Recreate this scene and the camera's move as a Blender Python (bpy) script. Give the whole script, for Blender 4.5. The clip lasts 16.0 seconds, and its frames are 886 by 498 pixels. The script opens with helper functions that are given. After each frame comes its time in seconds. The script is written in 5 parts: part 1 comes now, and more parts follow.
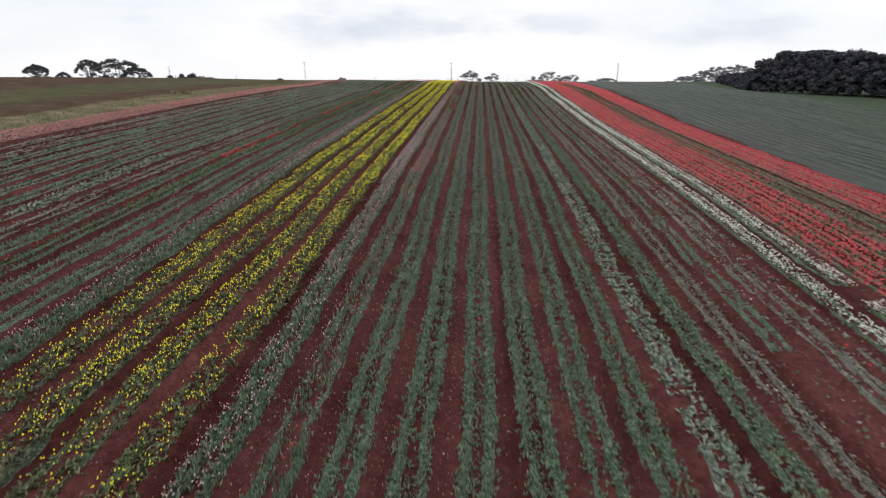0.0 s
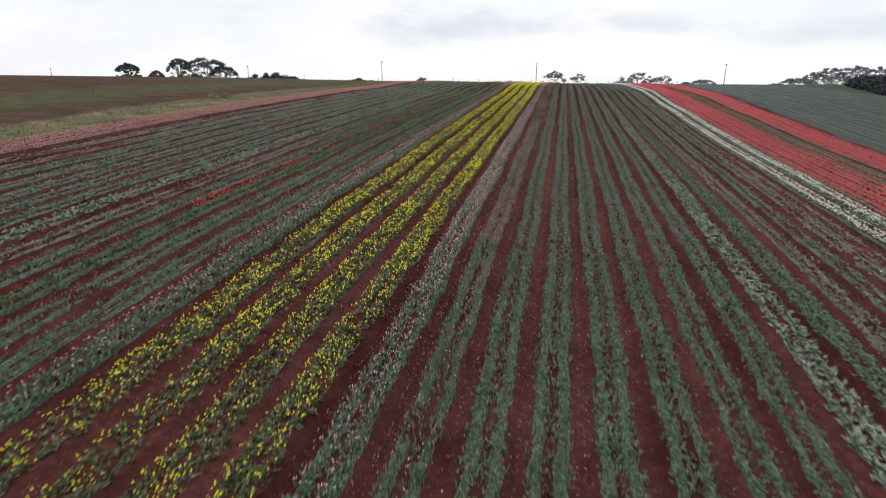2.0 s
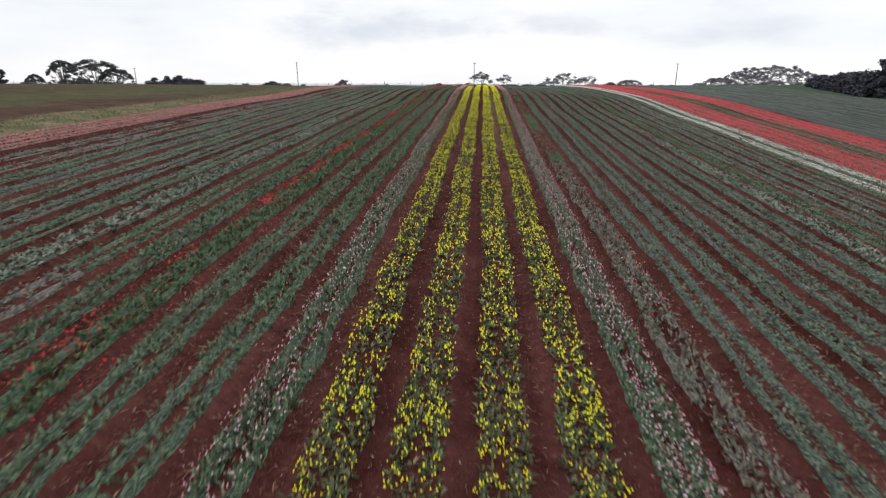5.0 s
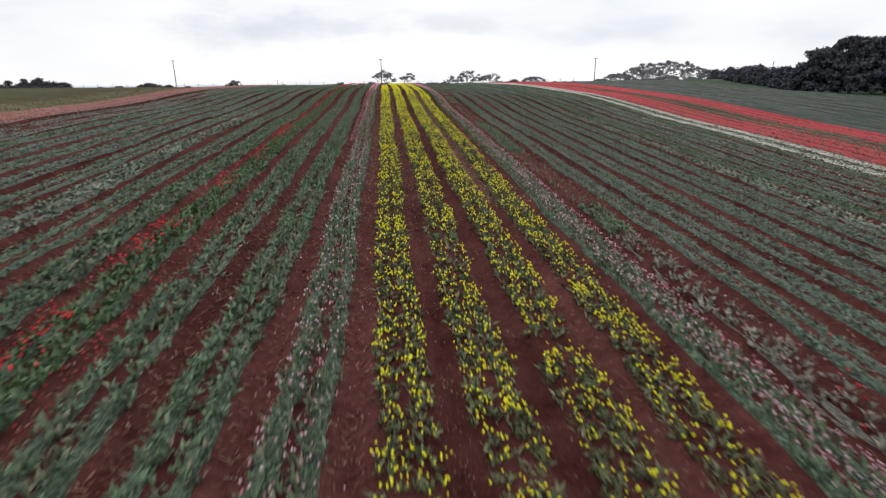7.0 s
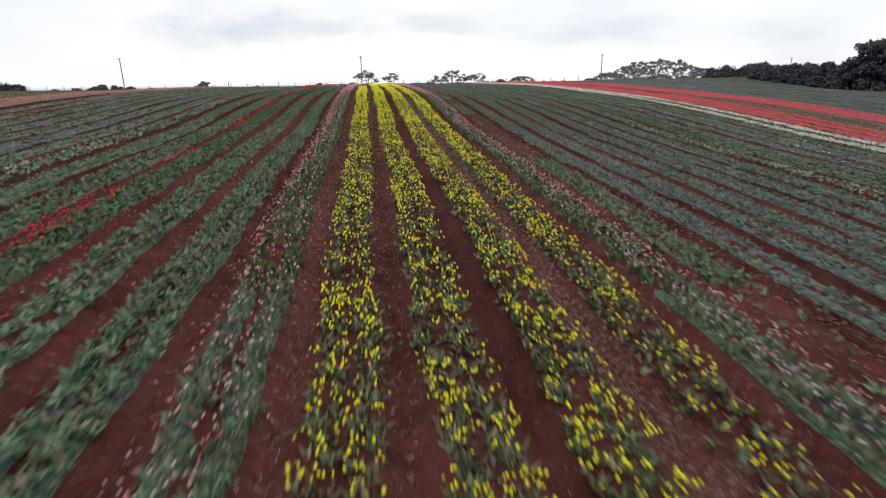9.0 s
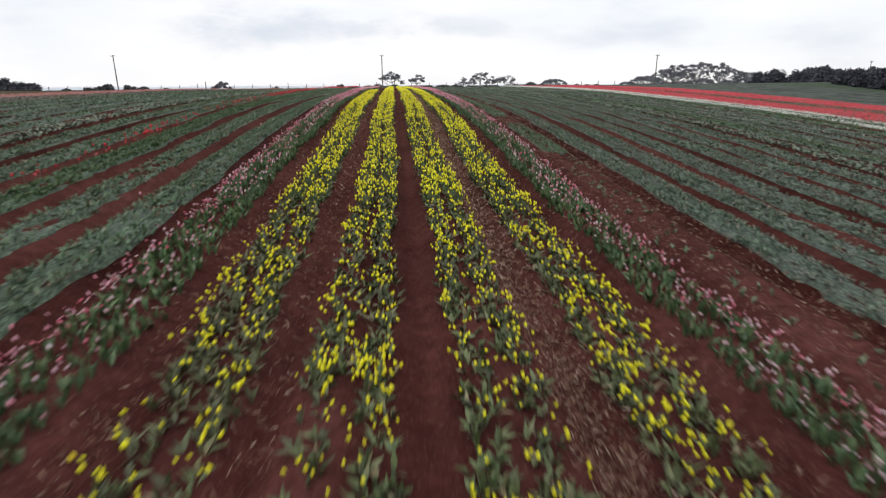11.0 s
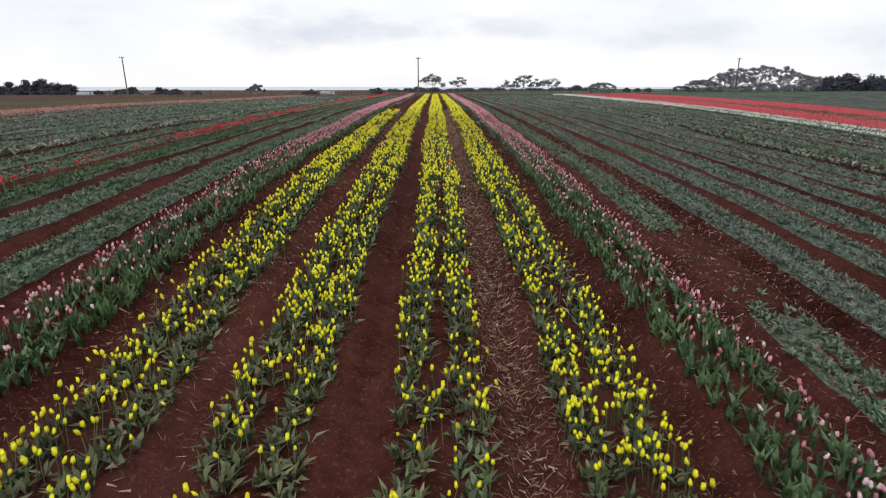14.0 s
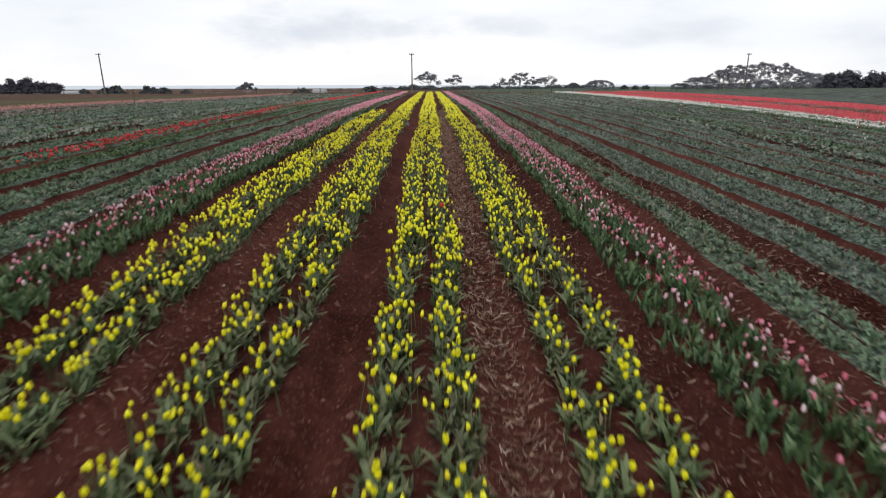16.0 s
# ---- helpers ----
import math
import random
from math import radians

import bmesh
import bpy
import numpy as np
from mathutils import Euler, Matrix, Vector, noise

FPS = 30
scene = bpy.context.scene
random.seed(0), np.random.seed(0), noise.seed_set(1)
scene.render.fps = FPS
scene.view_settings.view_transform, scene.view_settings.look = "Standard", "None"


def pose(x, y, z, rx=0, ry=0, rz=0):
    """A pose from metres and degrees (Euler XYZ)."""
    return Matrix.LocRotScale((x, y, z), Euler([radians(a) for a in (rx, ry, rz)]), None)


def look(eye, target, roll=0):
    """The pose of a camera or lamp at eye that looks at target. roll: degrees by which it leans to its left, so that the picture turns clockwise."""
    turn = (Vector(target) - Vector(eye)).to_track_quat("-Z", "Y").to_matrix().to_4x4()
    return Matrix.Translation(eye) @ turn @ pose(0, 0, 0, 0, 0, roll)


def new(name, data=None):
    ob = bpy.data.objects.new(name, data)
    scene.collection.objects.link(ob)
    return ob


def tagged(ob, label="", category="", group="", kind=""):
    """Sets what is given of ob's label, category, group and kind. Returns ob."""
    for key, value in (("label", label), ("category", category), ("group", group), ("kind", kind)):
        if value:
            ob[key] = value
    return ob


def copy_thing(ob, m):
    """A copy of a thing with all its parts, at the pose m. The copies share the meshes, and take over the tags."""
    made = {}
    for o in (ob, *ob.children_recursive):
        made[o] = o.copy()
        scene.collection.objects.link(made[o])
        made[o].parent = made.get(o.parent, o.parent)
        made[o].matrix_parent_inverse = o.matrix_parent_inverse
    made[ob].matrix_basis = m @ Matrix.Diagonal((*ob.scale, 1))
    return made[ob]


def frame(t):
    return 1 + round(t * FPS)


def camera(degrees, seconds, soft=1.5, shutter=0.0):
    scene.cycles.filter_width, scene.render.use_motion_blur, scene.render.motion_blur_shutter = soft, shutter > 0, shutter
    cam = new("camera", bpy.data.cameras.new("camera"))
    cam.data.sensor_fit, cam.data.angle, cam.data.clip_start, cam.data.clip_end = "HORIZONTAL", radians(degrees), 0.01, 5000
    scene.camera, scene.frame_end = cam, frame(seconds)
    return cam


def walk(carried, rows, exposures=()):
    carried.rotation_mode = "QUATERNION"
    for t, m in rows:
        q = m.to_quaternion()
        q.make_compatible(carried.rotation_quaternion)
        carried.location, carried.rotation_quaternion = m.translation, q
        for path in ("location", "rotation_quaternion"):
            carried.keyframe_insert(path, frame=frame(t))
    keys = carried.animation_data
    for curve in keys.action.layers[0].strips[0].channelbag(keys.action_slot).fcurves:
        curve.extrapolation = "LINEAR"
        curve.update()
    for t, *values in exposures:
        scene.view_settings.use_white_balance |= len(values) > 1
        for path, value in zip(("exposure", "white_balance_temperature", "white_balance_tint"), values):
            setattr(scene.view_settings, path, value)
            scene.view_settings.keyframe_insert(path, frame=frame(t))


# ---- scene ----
# ---------------------------------------------------------------- camera and its path
cam = camera(73.75, 16.0, soft=1.15, shutter=0.28)
# seconds, x, y, z, heading (left positive), pitch, roll (left positive)
PATH = [
    (0, 11.88, -50.03, 5.65, 3.37, -15.9, 0.27),
    (0.5, 11.97, -46.29, 5.7, 8.03, -15.95, 0.5),
    (1, 11.69, -41.97, 5.78, 9.48, -15.94, 0.56),
    (1.5, 11.11, -37.77, 5.92, 10.14, -15.92, 0.68),
    (2, 10.23, -32.92, 6.08, 10.91, -15.98, 0.65),
    (2.5, 9.16, -28.37, 6.17, 11.41, -15.94, 0.77),
    (3, 7.79, -23.23, 6.3, 11.72, -15.96, 0.75),
    (3.5, 6.44, -18.44, 6.45, 11.65, -15.94, 0.72),
    (4, 4.9, -12.99, 6.57, 10.24, -15.91, 0.57),
    (4.2, 4.31, -10.89, 6.59, 7.77, -15.81, 0.47),
    (4.72, 3.04, -5.67, 6.59, 4.92, -15.8, 0.29),
    (5.25, 1.9, -0.68, 6.55, 2.08, -15.82, 0.12),
    (5.78, 0.93, 4.38, 6.49, -0.62, -15.86, -0.07),
    (6.3, 0.19, 9.78, 6.42, -3.03, -15.89, -0.26),
    (6.5, 0.06, 12.01, 6.41, -3.93, -15.87, -0.39),
    (7, -0.11, 18, 6.35, -5.35, -15.93, -0.58),
    (7.5, -0.16, 23.49, 6.33, -5.86, -15.96, -0.69),
    (8, 0.09, 30.28, 6.21, -6.43, -15.95, -0.66),
    (8.5, 0.24, 35.85, 6.22, -6.61, -15.96, -0.81),
    (9, 0.44, 41.87, 6.26, -6.9, -15.93, -0.84),
    (9.2, 0.5, 44.15, 6.38, -6.49, -16, -0.69),
    (9.72, 0.87, 49.93, 6.39, -5.97, -15.93, -0.58),
    (10.25, 1.32, 55.5, 6.34, -5.3, -15.85, -0.45),
    (10.78, 1.77, 61.01, 6.31, -4.75, -15.76, -0.34),
    (11.3, 2.12, 66.5, 6.46, -4.4, -15.68, -0.36),
    (11.5, 2.14, 68.77, 6.58, -4.52, -15.73, -0.43),
    (12, 2.55, 74.08, 6.83, -4.45, -15.74, -0.24),
    (12.5, 2.94, 78.07, 7.12, -4.23, -15.75, -0.23),
    (13, 3.06, 81.05, 7.38, -2.03, -15.63, 0),
    (13.5, 3.06, 82.62, 7.5, -0.93, -15.57, 0.06),
    (14, 2.93, 83.25, 7.4, -0.76, -15.56, -0.01),
    (14.5, 2.88, 84.2, 7.3, -0.69, -15.59, -0.08),
    (15, 2.92, 85.78, 7.23, -0.81, -15.63, -0.14),
    (15.5, 3.03, 87.65, 7.22, -1.07, -15.67, -0.2),
    (16, 3.12, 89.97, 7.28, -1.14, -15.74, -0.15),
]
walk(cam, [(t, pose(x, y, z, 90 + pitch, 0, yaw) @ pose(0, 0, 0, 0, 0, roll)) for t, x, y, z, yaw, pitch, roll in PATH])

# ---------------------------------------------------------------- sky and light (bright overcast)
world = bpy.data.worlds.new("overcast_sky")
scene.world = world
world.use_nodes = True
wn, wl = world.node_tree.nodes, world.node_tree.links
wn.clear()


def wnode(kind, **values):
    n = wn.new(kind)
    for key, value in values.items():
        n.inputs[key].default_value = value
    return n


w_out = wn.new("ShaderNodeOutputWorld")
w_sky = wn.new("ShaderNodeTexSky")
w_sky.sky_type, w_sky.sun_disc = "NISHITA", False
w_sky.sun_elevation, w_sky.sun_rotation = radians(48), radians(20)
w_coord = wn.new("ShaderNodeTexCoord")
w_map = wn.new("ShaderNodeMapping")
w_map.inputs["Scale"].default_value = (1.5, 1.5, 5.5)
w_map.inputs["Location"].default_value = (2.1, 0.4, 0.55)
w_noise = wnode("ShaderNodeTexNoise", Scale=1.9, Detail=6.0, Roughness=0.5, Distortion=0.1)
w_ramp = wn.new("ShaderNodeValToRGB")
w_ramp.color_ramp.elements[0].position, w_ramp.color_ramp.elements[0].color = 0.30, (0.76, 0.80, 0.89, 1)
w_ramp.color_ramp.elements[1].position, w_ramp.color_ramp.elements[1].color = 0.58, (1.02, 1.02, 1.04, 1)
w_mid = w_ramp.color_ramp.elements.new(0.42)
w_mid.color = (0.93, 0.955, 1.0, 1)
w_clouds = wnode("ShaderNodeBackground", Strength=1.02)
w_blue = wnode("ShaderNodeBackground", Strength=0.10)
w_mix = wn.new("ShaderNodeMixShader")
w_mix.inputs[0].default_value = 0.08
wl.new(w_coord.outputs["Generated"], w_map.inputs["Vector"])
wl.new(w_map.outputs["Vector"], w_noise.inputs["Vector"])
wl.new(w_noise.outputs["Fac"], w_ramp.inputs["Fac"])
# two soft grey clouds low over the far end of the field
w_color = w_ramp.outputs["Color"]
for centre, spread_by, grey in (((-0.165, 0.98, 0.078), (4.6, 1.0, 26.0), (0.74, 0.78, 0.87, 1)), ((0.10, 0.99, 0.085), (5.0, 1.0, 40.0), (0.80, 0.83, 0.90, 1))):
    w_at = wn.new("ShaderNodeMapping")
    w_at.vector_type = "TEXTURE"
    w_at.inputs["Location"].default_value = centre
    w_at.inputs["Scale"].default_value = tuple(1 / v for v in spread_by)
    w_len = wn.new("ShaderNodeVectorMath")
    w_len.operation = "LENGTH"
    w_rag = wnode("ShaderNodeTexNoise", Scale=9.0, Detail=5.0, Roughness=0.6)
    w_stretch = wn.new("ShaderNodeMapping")
    w_stretch.inputs["Scale"].default_value = (1.0, 1.0, 3.0)
    w_sum = wn.new("ShaderNodeMath")
    w_sum.operation = "MULTIPLY_ADD"
    w_sum.inputs[1].default_value = 2.4
    w_soft = wn.new("ShaderNodeMapRange")
    w_soft.interpolation_type = "SMOOTHSTEP"
    w_soft.inputs["From Min"].default_value, w_soft.inputs["From Max"].default_value = 2.35, 1.0
    w_tint = wn.new("ShaderNodeMix")
    w_tint.data_type = "RGBA"
    wl.new(w_coord.outputs["Generated"], w_at.inputs["Vector"])
    wl.new(w_at.outputs["Vector"], w_len.inputs[0])
    wl.new(w_coord.outputs["Generated"], w_stretch.inputs["Vector"])
    wl.new(w_stretch.outputs["Vector"], w_rag.inputs["Vector"])
    wl.new(w_rag.outputs["Fac"], w_sum.inputs[0])
    wl.new(w_len.outputs["Value"], w_sum.inputs[2])
    wl.new(w_sum.outputs[0], w_soft.inputs["Value"])
    wl.new(w_soft.outputs[0], w_tint.inputs[0])
    wl.new(w_color, w_tint.inputs[6])
    w_tint.inputs[7].default_value = grey
    w_color = w_tint.outputs[2]
wl.new(w_color, w_clouds.inputs["Color"])
wl.new(w_sky.outputs["Color"], w_blue.inputs["Color"])
wl.new(w_clouds.outputs[0], w_mix.inputs[1])
wl.new(w_blue.outputs[0], w_mix.inputs[2])
wl.new(w_mix.outputs[0], w_out.inputs["Surface"])

sun_data = bpy.data.lights.new("sun", "SUN")
sun_data.energy, sun_data.angle, sun_data.color = 0.8, radians(25), (1.0, 0.99, 0.98)
sun = new("sun", sun_data)
sun.matrix_world = look((-20, 40, 60), (0, 80, 0))

# ---------------------------------------------------------------- materials


def material(name, rough=0.8, spec=0.3):
    m = bpy.data.materials.new(name)
    m.use_nodes = True
    b = m.node_tree.nodes["Principled BSDF"]
    b.inputs["Roughness"].default_value = rough
    b.inputs["Specular IOR Level"].default_value = spec
    return m, m.node_tree.nodes, m.node_tree.links, b


def ramp(nodes, stops):
    r = nodes.new("ShaderNodeValToRGB")
    els = r.color_ramp.elements
    while len(els) < len(stops):
        els.new(0.5)
    for e, (p, c) in zip(els, stops):
        e.position, e.color = p, (*c, 1)
    return r


def noise_node(nodes, links, scale, detail=4, vec=None, rough=0.55):
    n = nodes.new("ShaderNodeTexNoise")
    n.inputs["Scale"].default_value, n.inputs["Detail"].default_value, n.inputs["Roughness"].default_value = scale, detail, rough
    if vec is not None:
        links.new(vec, n.inputs["Vector"])
    return n


def mixed(nodes, links, fac, a, b, mode="MIX"):
    n = nodes.new("ShaderNodeMix")
    n.data_type, n.blend_type = "RGBA", mode
    for key, v in (("Factor", fac), ("A", a), ("B", b)):
        sock = [i for i in n.inputs if i.name == key and i.type == ("VALUE" if key == "Factor" else "RGBA")][0]
        if isinstance(v, (tuple, float, int)):
            sock.default_value = (*v, 1) if isinstance(v, tuple) else v
        else:
            links.new(v, sock)
    return [o for o in n.outputs if o.type == "RGBA"][0]


def math_node(nodes, links, op, a, b=0.0, c=None):
    n = nodes.new("ShaderNodeMath")
    n.operation = op
    for i, v in enumerate((a, b) if c is None else (a, b, c)):
        if isinstance(v, (float, int)):
            n.inputs[i].default_value = v
        else:
            links.new(v, n.inputs[i])
    return n.outputs[0]


def band(nodes, links, value, lo, hi, soft):
    """1 between lo and hi, falling off over soft."""
    up = nodes.new("ShaderNodeMapRange")
    up.inputs["From Min"].default_value, up.inputs["From Max"].default_value = lo - soft, lo + soft
    links.new(value, up.inputs["Value"])
    down = nodes.new("ShaderNodeMapRange")
    down.inputs["From Min"].default_value, down.inputs["From Max"].default_value = hi + soft, hi - soft
    links.new(value, down.inputs["Value"])
    return math_node(nodes, links, "MULTIPLY", up.outputs[0], down.outputs[0])


def island_material(name, stops, rough=0.52, spec=0.42, patch=None, bloom=0.0):
    """Each separate leaf or bloom takes a colour of its own; slow patches along the bed shift it."""
    m, n, l, b = material(name, rough, spec)
    g = n.new("ShaderNodeNewGeometry")
    r = ramp(n, stops)
    l.new(g.outputs["Random Per Island"], r.inputs["Fac"])
    col = r.outputs["Color"]
    if patch:
        pn = noise_node(n, l, patch[0], 3, g.outputs["Position"])
        pr = ramp(n, [(0.38, (0, 0, 0)), (0.62, (1, 1, 1))])
        l.new(pn.outputs["Fac"], pr.inputs["Fac"])
        amount = math_node(n, l, "MULTIPLY", pr.outputs["Color"], patch[2])
        col = mixed(n, l, amount, col, patch[1])
    grain = noise_node(n, l, 45.0, 3, g.outputs["Position"])
    gr = ramp(n, [(0.3, (0.72, 0.72, 0.72)), (0.7, (1.15, 1.15, 1.15))])
    l.new(grain.outputs["Fac"], gr.inputs["Fac"])
    col = mixed(n, l, 1.0, col, gr.outputs["Color"], "MULTIPLY")
    l.new(col, b.inputs["Base Color"])
    if bloom:
        # the waxy, pale bloom on tulip leaves
        b.inputs["Sheen Weight"].default_value = bloom
        b.inputs["Sheen Roughness"].default_value = 0.45
        b.inputs["Sheen Tint"].default_value = (0.88, 0.95, 1.0, 1)
    return m


LEAF = island_material("tulip_leaf_bluegreen", [(0, (0.026, 0.046, 0.020)), (0.3, (0.064, 0.106, 0.046)), (0.62, (0.104, 0.166, 0.072)), (0.88, (0.166, 0.240, 0.118)), (1, (0.30, 0.24, 0.15))], patch=(0.5, (0.110, 0.112, 0.070), 0.45), bloom=0.05)
LEAF_OLIVE = island_material("tulip_leaf_olive", [(0, (0.026, 0.036, 0.013)), (0.3, (0.066, 0.092, 0.033)), (0.62, (0.108, 0.146, 0.054)), (0.88, (0.170, 0.215, 0.095)), (1, (0.30, 0.22, 0.13))], patch=(0.5, (0.112, 0.100, 0.056), 0.5), bloom=0.02)
LEAF_FRESH = island_material("tulip_leaf_fresh_green", [(0, (0.025, 0.050, 0.017)), (0.45, (0.076, 0.142, 0.048)), (0.85, (0.138, 0.222, 0.090)), (1, (0.20, 0.22, 0.11))], patch=(0.3, (0.095, 0.150, 0.095), 0.3))
LEAF_GREEN = island_material("tulip_leaf_dusty_green", [(0, (0.038, 0.066, 0.033)), (0.3, (0.104, 0.168, 0.094)), (0.65, (0.152, 0.248, 0.138)), (0.88, (0.206, 0.304, 0.184)), (0.94, (0.27, 0.20, 0.150)), (1, (0.34, 0.27, 0.20))], 0.6, 0.22, patch=(0.4, (0.150, 0.156, 0.106), 0.5), bloom=0.05)
# distance haze painted into the leaf colour: paler and greyer than LEAF_GREEN
LEAF_HAZED = island_material("tulip_leaf_hazed_grey_green", [(0, (0.052, 0.078, 0.050)), (0.3, (0.110, 0.163, 0.107)), (0.65, (0.160, 0.238, 0.158)), (0.88, (0.215, 0.298, 0.208)), (0.94, (0.28, 0.21, 0.17)), (1, (0.35, 0.28, 0.22))], 0.6, 0.25, patch=(0.4, (0.185, 0.180, 0.145), 0.5), bloom=0.06)
LEAF_PALE = island_material("tulip_leaf_wilted_pale", [(0, (0.10, 0.14, 0.10)), (0.4, (0.22, 0.27, 0.20)), (0.8, (0.31, 0.35, 0.27)), (1, (0.33, 0.28, 0.19))], patch=(0.5, (0.11, 0.15, 0.10), 0.6))
LEAF_DULL = island_material("tulip_leaf_dull_drying", [(0, (0.085, 0.105, 0.075)), (0.4, (0.180, 0.205, 0.150)), (0.75, (0.270, 0.275, 0.210)), (1, (0.34, 0.25, 0.20))], patch=(0.25, (0.19, 0.150, 0.125), 0.5))
LEAF_BROWNED = island_material("tulip_leaf_browned_olive", [(0, (0.10, 0.085, 0.050)), (0.5, (0.20, 0.175, 0.105)), (0.85, (0.27, 0.25, 0.16)), (1, (0.34, 0.20, 0.15))], patch=(0.15, (0.15, 0.18, 0.10), 0.7))


def canopy_material(name, dark, light, pale, bloom=0.06):
    """Close-grown leaves: the dense, low layer of a bed between its standing leaves."""
    m, n, l, b = material(name, 0.62, 0.35)
    g = n.new("ShaderNodeNewGeometry")
    st = n.new("ShaderNodeMapping")
    st.inputs["Scale"].default_value = (1.0, 0.55, 1.0)
    l.new(g.outputs["Position"], st.inputs["Vector"])
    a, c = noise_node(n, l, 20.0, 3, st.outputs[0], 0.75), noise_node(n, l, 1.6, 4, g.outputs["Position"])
    # the darkest stops paint the shade in the gaps between leaves
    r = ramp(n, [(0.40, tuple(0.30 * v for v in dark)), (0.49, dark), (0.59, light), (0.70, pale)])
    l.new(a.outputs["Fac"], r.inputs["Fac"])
    r2_ = ramp(n, [(0.3, (0.75, 0.75, 0.75)), (0.7, (1.2, 1.2, 1.2))])
    l.new(c.outputs["Fac"], r2_.inputs["Fac"])
    l.new(mixed(n, l, 1.0, r.outputs["Color"], r2_.outputs["Color"], "MULTIPLY"), b.inputs["Base Color"])
    b.inputs["Sheen Weight"].default_value, b.inputs["Sheen Roughness"].default_value = bloom, 0.45
    b.inputs["Sheen Tint"].default_value = (0.88, 0.95, 1.0, 1)
    bp = n.new("ShaderNodeBump")
    bp.inputs["Strength"].default_value, bp.inputs["Distance"].default_value = 1.0, 0.08
    l.new(a.outputs["Fac"], bp.inputs["Height"])
    l.new(bp.outputs["Normal"], b.inputs["Normal"])
    return m


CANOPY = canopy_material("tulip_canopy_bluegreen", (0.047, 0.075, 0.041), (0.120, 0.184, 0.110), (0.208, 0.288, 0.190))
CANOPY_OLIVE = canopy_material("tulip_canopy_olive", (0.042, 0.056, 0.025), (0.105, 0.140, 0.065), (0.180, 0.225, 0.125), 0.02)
# low layer for the same stretches, haze mixed into its greens
CANOPY_HAZED = canopy_material("tulip_canopy_hazed", (0.046, 0.066, 0.044), (0.118, 0.168, 0.116), (0.205, 0.275, 0.200))
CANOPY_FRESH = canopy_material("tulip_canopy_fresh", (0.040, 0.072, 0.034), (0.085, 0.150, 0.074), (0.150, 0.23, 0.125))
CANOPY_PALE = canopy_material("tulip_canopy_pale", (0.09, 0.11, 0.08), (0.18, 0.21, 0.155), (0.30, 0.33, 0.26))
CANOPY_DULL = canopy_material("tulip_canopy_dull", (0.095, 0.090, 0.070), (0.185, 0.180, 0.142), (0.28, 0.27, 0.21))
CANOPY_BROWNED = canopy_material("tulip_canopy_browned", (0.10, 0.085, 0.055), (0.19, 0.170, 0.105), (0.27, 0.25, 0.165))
BLOOM_YELLOW = island_material("yellow_petal", [(0, (0.58, 0.52, 0.004)), (0.5, (0.80, 0.745, 0.006)), (0.93, (0.89, 0.845, 0.012)), (1, (0.78, 0.60, 0.010))], 0.45)
BLOOM_PINK = island_material("pink_petal", [(0, (0.50, 0.055, 0.11)), (0.4, (0.60, 0.19, 0.25)), (0.72, (0.64, 0.29, 0.37)), (0.92, (0.73, 0.56, 0.57)), (1, (0.44, 0.15, 0.16))], 0.5)
BLOOM_FADED = island_material("faded_pink_petal", [(0, (0.38, 0.16, 0.20)), (0.5, (0.56, 0.33, 0.39)), (0.9, (0.70, 0.55, 0.58)), (1, (0.34, 0.22, 0.18))], 0.6)
BLOOM_RED = island_material("red_petal", [(0, (0.44, 0.032, 0.044)), (0.5, (0.62, 0.048, 0.066)), (0.9, (0.68, 0.090, 0.110)), (1, (0.52, 0.15, 0.15))], 0.45)
BLOOM_CRIMSON = island_material("crimson_petal", [(0, (0.38, 0.008, 0.014)), (1, (0.68, 0.020, 0.028))], 0.45)
BLOOM_SALMON = island_material("salmon_petal", [(0, (0.27, 0.075, 0.070)), (0.5, (0.39, 0.145, 0.130)), (0.9, (0.48, 0.26, 0.225)), (1, (0.30, 0.19, 0.14))], 0.6)
BLOOM_WHITE = island_material("white_petal", [(0, (0.50, 0.52, 0.44)), (0.5, (0.68, 0.70, 0.62)), (1, (0.78, 0.78, 0.72))], 0.5)
STRAW = island_material("dry_straw", [(0, (0.13, 0.062, 0.042)), (0.5, (0.23, 0.130, 0.090)), (0.9, (0.36, 0.245, 0.180)), (1, (0.50, 0.40, 0.32))], 0.9)
GRASS = island_material("verge_grass", [(0, (0.12, 0.135, 0.060)), (0.5, (0.17, 0.175, 0.085)), (0.8, (0.25, 0.21, 0.125)), (1, (0.34, 0.28, 0.18))], 0.8, patch=(0.07, (0.26, 0.195, 0.125), 0.65))
# pine and gum crowns: distance haze painted in, leaves paler and bluer
CROWN_DARK = island_material("pine_needles_dark_hazed", [(0, (0.050, 0.051, 0.064)), (0.5, (0.074, 0.075, 0.092)), (1, (0.104, 0.106, 0.122))], 0.9, 0.08)
CROWN_GUM = island_material("gum_leaves_hazed", [(0, (0.14, 0.142, 0.165)), (0.5, (0.20, 0.203, 0.232)), (1, (0.29, 0.295, 0.32))], 0.8, 0.2)
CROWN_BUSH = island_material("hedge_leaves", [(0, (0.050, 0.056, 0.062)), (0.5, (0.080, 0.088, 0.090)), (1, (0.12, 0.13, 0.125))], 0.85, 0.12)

BARK, bn, bl, bb = material("tree_bark", 0.9, 0.1)
bk = noise_node(bn, bl, 3.0, 6)
bkr = ramp(bn, [(0.3, (0.10, 0.09, 0.09)), (0.7, (0.26, 0.24, 0.23))])
bl.new(bk.outputs["Fac"], bkr.inputs["Fac"])
